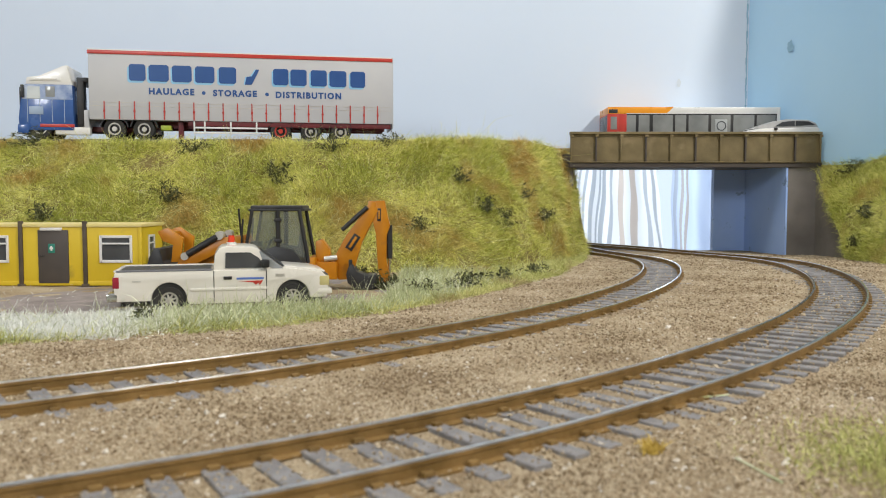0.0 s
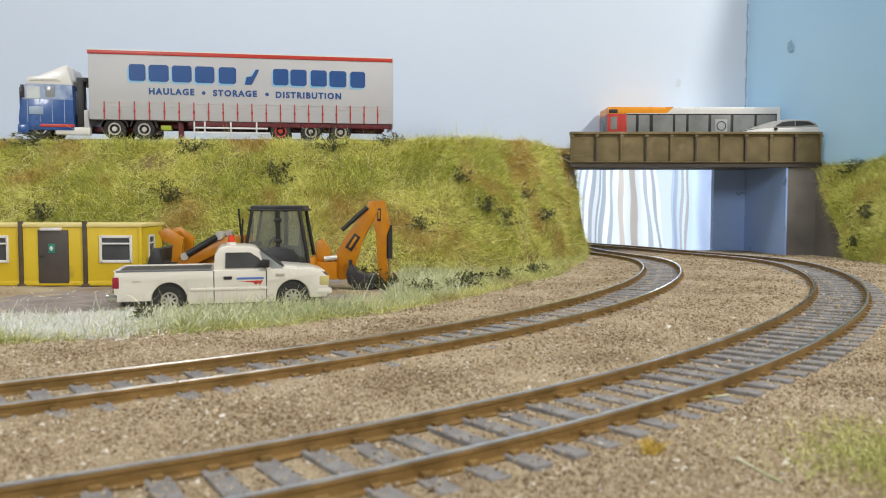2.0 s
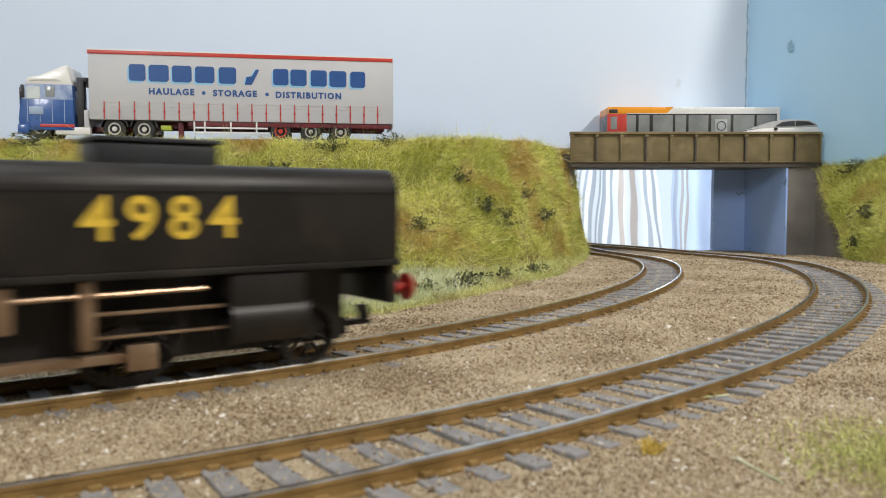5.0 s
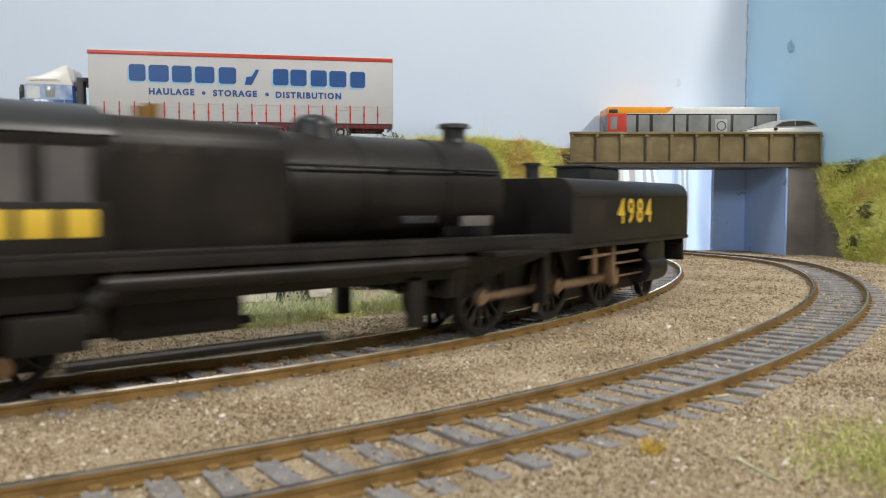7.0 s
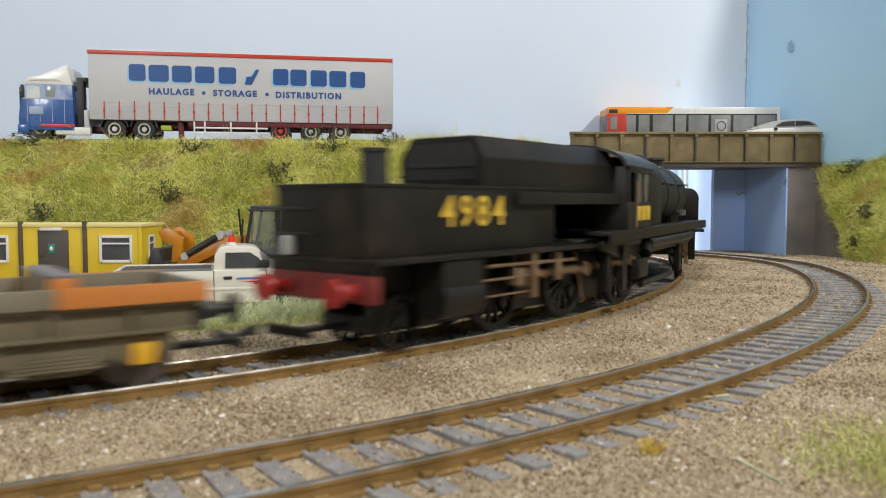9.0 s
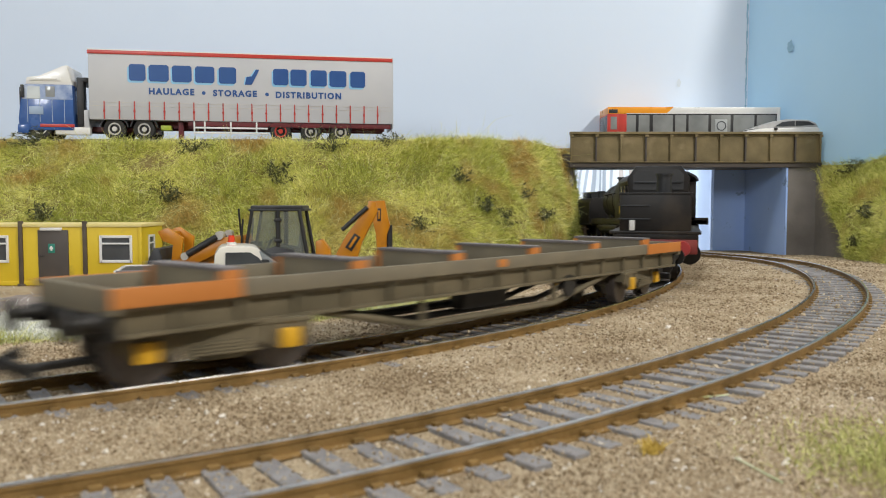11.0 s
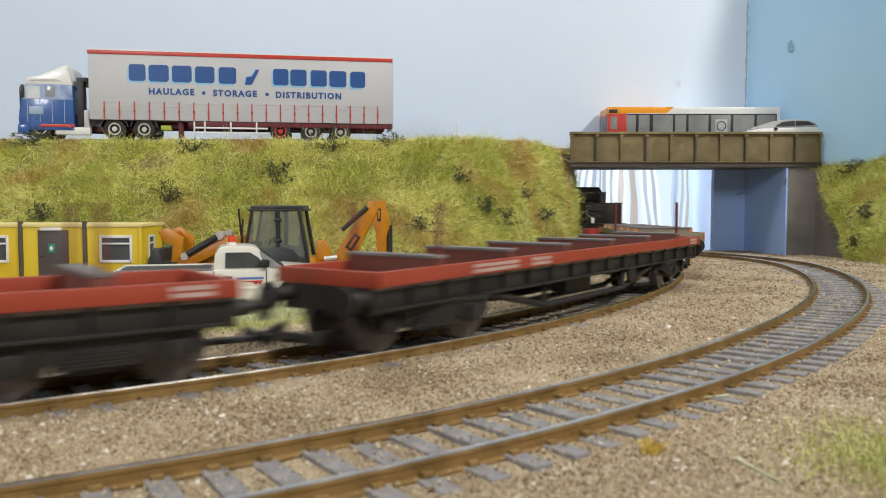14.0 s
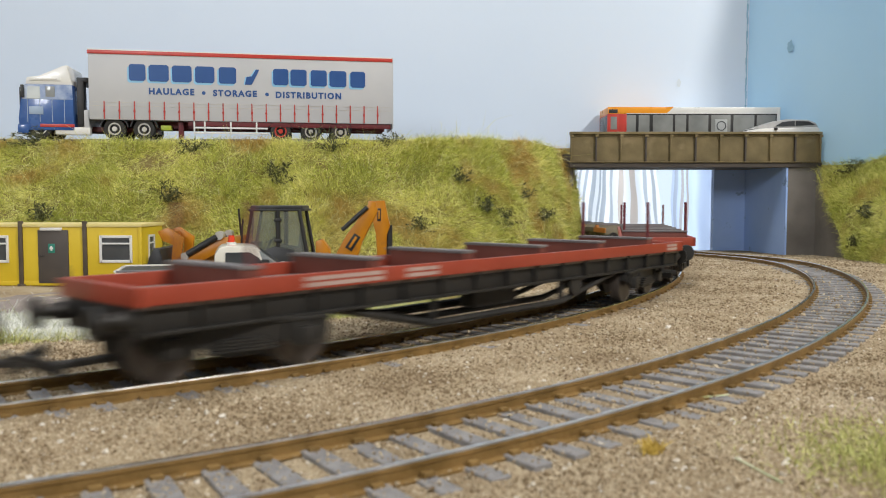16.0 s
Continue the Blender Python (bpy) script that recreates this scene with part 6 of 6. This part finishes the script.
def make_loco():
    t = tagged(thing("steam_locomotive", 0, 0, 0), "weathered black articulated steam locomotive with yellow numbers", "locomotive")
    # x runs forward; smokebox front at 56
    def drum(x0, x1, r, z, name, m=LOCO_BLACK):
        bm = bmesh.new()
        add_cyl(bm, (x0, 0, z), (x1, 0, z), r, seg=48)
        return part(name, bm, m, t)
    drum(-2, 57, 12.0, 34.2, "boiler")
    drum(40, 56.5, 12.2, 34.2, "smokebox")
    bm = bmesh.new()
    add_cyl(bm, (56.4, 0, 34.2), (58.2, 0, 34.2), 10, 7.5, 40)
    add_cyl(bm, (58, 0, 34.2), (59.4, 0, 34.2), 0.8, seg=8)
    part("smokebox_door", bm, LOCO_BLACK, t)
    box_part("smokebox_saddle", (41, 56, -9, 9, 20.5, 27), LOCO_BLACK, t, 0.6)
    for x in (-1, 17, 39.6):
        bm = bmesh.new()
        add_cyl(bm, (x, 0, 34.2), (x + 0.7, 0, 34.2), 12.25, seg=48)
        part("boiler_band", bm, LOCO_BLACK, t)
    # firebox
    prof = [(-13.4, 22), (13.4, 22), (13.4, 40)] + [(8.5 + 4.9 * math.cos(a), 40 + 6.4 * math.sin(a)) for a in [math.pi * i / 14 for i in range(1, 8)]]
    prof += [(-8.5 - 4.9 * math.cos(a), 40 + 6.4 * math.sin(a)) for a in [math.pi * i / 14 for i in range(7, -1, -1)]]
    fb = prism_part("firebox", prof, -38, -2, "x", LOCO_BLACK, t, 0.4)
    for x in (-32, -26, -20, -14):
        rod_part("washout_plug", (x, -13.6, 40.6), (x, -13.0, 40.6), 0.7, LOCO_BLACK, fb, seg=10)
    bm = bmesh.new()
    add_cyl(bm, (51.5, 0, 45), (51.5, 0, 47), 3.8, 2.9, 24)
    add_cyl(bm, (51.5, 0, 47), (51.5, 0, 49.6), 2.8, 2.9, 24)
    add_cyl(bm, (51.5, 0, 49.6), (51.5, 0, 50.6), 3.9, 3.7, 24)
    part("chimney", bm, LOCO_TOP, t)
    bm = bmesh.new()
    for k in range(8):
        a0, a1 = math.pi / 2 * k / 8, math.pi / 2 * (k + 1) / 8
        add_cyl(bm, (11.6, 0, 47 + 3.2 * math.sin(a0)), (11.6, 0, 47 + 3.2 * math.sin(a1)), 4.8 * math.cos(a0) ** 0.6, max(4.8 * math.cos(a1) ** 0.6, 0.05), 24, caps=False)
    add_cyl(bm, (11.6, 0, 44), (11.6, 0, 47), 5.6, 4.8, 24, caps=False)
    bmesh.ops.remove_doubles(bm, verts=bm.verts, dist=0.01)
    part("dome", bm, LOCO_TOP, t, smooth=70)
    for y in (-2.5, 2.5):
        rod_part("safety_valve", (-24, y, 46), (-24, y, 49.4), 1.5, mat("brass_dull", (0.35, 0.2, 0.06), (0.28, 0.16, 0.05), 0.4, metal=0.8), t, "dull brass safety valve", seg=12)
    for y in (-12.6, 12.6):
        rod_part("boiler_handrail", (-2, y, 38.8), (55, y, 38.8), 0.32, LOCO_BLACK, t, seg=6)
        for x in (6, 24, 42):
            rod_part("rail_knob", (x, y * 0.9, 38.4), (x, y * 1.02, 38.8), 0.5, LOCO_BLACK, t, seg=6)
    box_part("lubricator", (24, 33, -15.5, -13.4, 27, 28.6), LOCO_TOP, t, 0.3)
    box_part("smokebox_plate", (43, 52, -12.9, -11.5, 26.0, 28.4), mat("plate_grey", (0.10, 0.09, 0.085), (0.14, 0.13, 0.12), 0.5), t, 0.2)
    # running board and main girder
    for y in (-1, 1):
        a, b = sorted((y * 11, y * 17.6))
        box_part("running_board", (-88, 76, a, b, 22.4, 23.6), LOCO_BLACK, t, 0.2)
        box_part("valance", (-88, 76, y * 17.2 - 0.4, y * 17.2 + 0.4, 20.3, 22.6), LOCO_BLACK, t, 0.15)
        prism_part("girder", [(72, 21), (72, 18.5), (52, 14.4), (-62, 14.4), (-84, 18.4), (-84, 21)], y * 13.4 - 0.7, y * 13.4 + 0.7, "y", LOCO_BLACK, t, 0.2)
        rod_part("steam_pipe", (-38, y * 16.6, 18.2), (40, y * 16.6, 18.2), 1.7, LOCO_BLACK, t, seg=14)
        rod_part("injector_pipe", (-44, y * 15.4, 5.4), (4, y * 15.4, 5.4), 1.0, LOCO_BLACK, t, seg=10)
        box_part("injector", (-52, -40, y * 15 - 2, y * 15 + 2, 8, 14), LOCO_BLACK, t, 0.6)
        rod_part("injector_body", (-40, y * 16, 15), (-34, y * 16, 19), 2.0, LOCO_BLACK, t, seg=12)
        box_part("cab_step", (-66, -60, y * 15.6 - 1.2, y * 15.6 + 1.2, 4, 5), LOCO_BLACK, t, 0.2)
        box_part("step_hanger", (-65, -61, y * 14.8 - 0.3, y * 14.8 + 0.3, 4, 21), LOCO_BLACK, t, 0.1)
        rod_part("exhaust_pipe", (44, y * 9, 10), (24, y * 11, 13.5), 1.2, LOCO_BLACK, t, seg=10)
        box_part("sandbox_hanger", (26, 30, y * 14 - 1, y * 14 + 1, 4.5, 15), LOCO_BLACK, t, 0.4)
    box_part("ashpan", (-34, -10, -10, 10, 7.5, 15), LOCO_BLACK, t, 1.0)
    box_part("cradle", (-82, 70, -8, 8, 17.6, 21), LOCO_BLACK, t, 0.4)
    # cab
    for y in (-1, 1):
        a, b = sorted((y * 16.0, y * 16.9))
        w = box_part("cab_side", (-67, -36.5, a, b, 22, 31.6), LOCO_BLACK, t, 0.1)
        box_part("cab_panel", (-39.2, -36.5, a, b, 31.6, 41.8), LOCO_BLACK, w, 0.05)
        box_part("cab_panel", (-48.5, -46.2, a, b, 31.6, 41.8), LOCO_BLACK, w, 0.05)
        box_part("cab_panel", (-58.2, -54.4, a, b, 31.6, 41.8), LOCO_BLACK, w, 0.05)
        box_part("cab_panel", (-67, -65.2, a, b, 31.6, 41.8), LOCO_BLACK, w, 0.05)
        box_part("cab_header", (-67, -36.5, a, b, 40.4, 42.6), LOCO_BLACK, w, 0.1)
        for x0, x1 in ((-46.2, -39.2), (-54.4, -48.5)):
            box_part("cab_window", (x0, x1, y * 16.4 - 0.15, y * 16.4 + 0.15, 31.6, 40.4), CAB_GLAZING, w, 0)
        rod_part("cab_handrail", (-58, y * 17.3, 24), (-58, y * 17.3, 38), 0.3, ROD, w, seg=6)
        # company initials as three plain yellow shapes
        for k in range(3):
            x = -56 + k * 6.3
            box_part("initial_shape", (x, x + 4.7, y * 16.95 - 0.08, y * 16.95 + 0.08, 26, 30.4), NUMBER, w, 0.05)
    box_part("cab_front", (-37.4, -36.5, -16, 16, 22, 42.5), LOCO_BLACK, t, 0.1)
    prof = [(16.9 * math.cos(a), 42.2 + 6.2 * math.sin(a)) for a in [math.pi * i / 16 for i in range(17)]]
    prof += [(16.0 * math.cos(a), 41.8 + 5.8 * math.sin(a)) for a in [math.pi * i / 16 for i in range(16, -1, -1)]]
    prism_part("cab_roof", [(p[0] * 1.02, p[1]) for p in prof], -71, -35.8, "x", LOCO_TOP, t)
    box_part("cab_rear", (-66.9, -66.1, -16, -7, 22, 42), LOCO_BLACK, t, 0.1)
    box_part("cab_rear", (-66.9, -66.1, 7, 16, 22, 42), LOCO_BLACK, t, 0.1)
    box_part("cab_backhead", (-42, -37.4, -9, 9, 22, 38), LOCO_BLACK, t, 1.0)
    box_part("cab_floor", (-70, -37, -15.8, 15.8, 22, 23), LOCO_BLACK, t, 0.1)
    front = engine_unit(t, False)
    rear = engine_unit(t, True)
    return t, front, rear


LOCO, FRONT_UNIT, REAR_UNIT = make_loco()
WAGONS = [make_wagon(i == 0, i > 0) for i in range(4)]


# ---- movement ----
def motions():
    tens = [i / 10 for i in range(161)]
    fine = [i / 15 for i in range(241)]
    rows, front, rear = [], [], []
    half = pose(0, 0, 0, 0, 0, 180)
    for t in tens:
        s = lead(t)
        m = ride(s - 100, s - 229)
        rows.append((t, m))
        front.append((t, m.inverted() @ ride(s - 32.5, s - 102.5)))
        rear.append((t, m.inverted() @ ride(s - 230, s - 300) @ half))
    walk(LOCO, rows)
    walk(FRONT_UNIT, front)
    walk(REAR_UNIT, rear)
    for i, w in enumerate(WAGONS):
        c = 358.5 + WAGON_L / 2 + i * (WAGON_L + WAGON_GAP)
        poses = [(t, lead(t) - c, ride(lead(t) - c + PIVOT, lead(t) - c - PIVOT)) for t in tens]
        walk(w, [(t, m) for t, s, m in poses])
        for b, o in zip(BOGIES[i], (PIVOT, -PIVOT)):
            turned = []
            for t, s, m in poses:
                r = m.inverted() @ ride(s + o + 12, s + o - 12)
                turned.append((t, Matrix.Translation((o * U, 0, 0)) @ r.to_3x3().to_4x4()))
            walk(b, turned)
    for ob, x, z, r in SPINS:
        back = -1 if ob.parent is REAR_UNIT else 1
        walk(ob, [(t, pose(x * U, 0, z * U, 0, math.degrees(back * (lead(t) + 252) / r), 0)) for t in fine])
    for ob, c, r, ph, x in CRANKS:
        back = -1 if ob.parent is REAR_UNIT else 1
        walk(ob, [(t, pose((x + c * math.sin(back * (lead(t) + 252) / r + ph)) * U, 0, (10.4 + c * math.cos(back * (lead(t) + 252) / r + ph)) * U)) for t in fine])


motions()
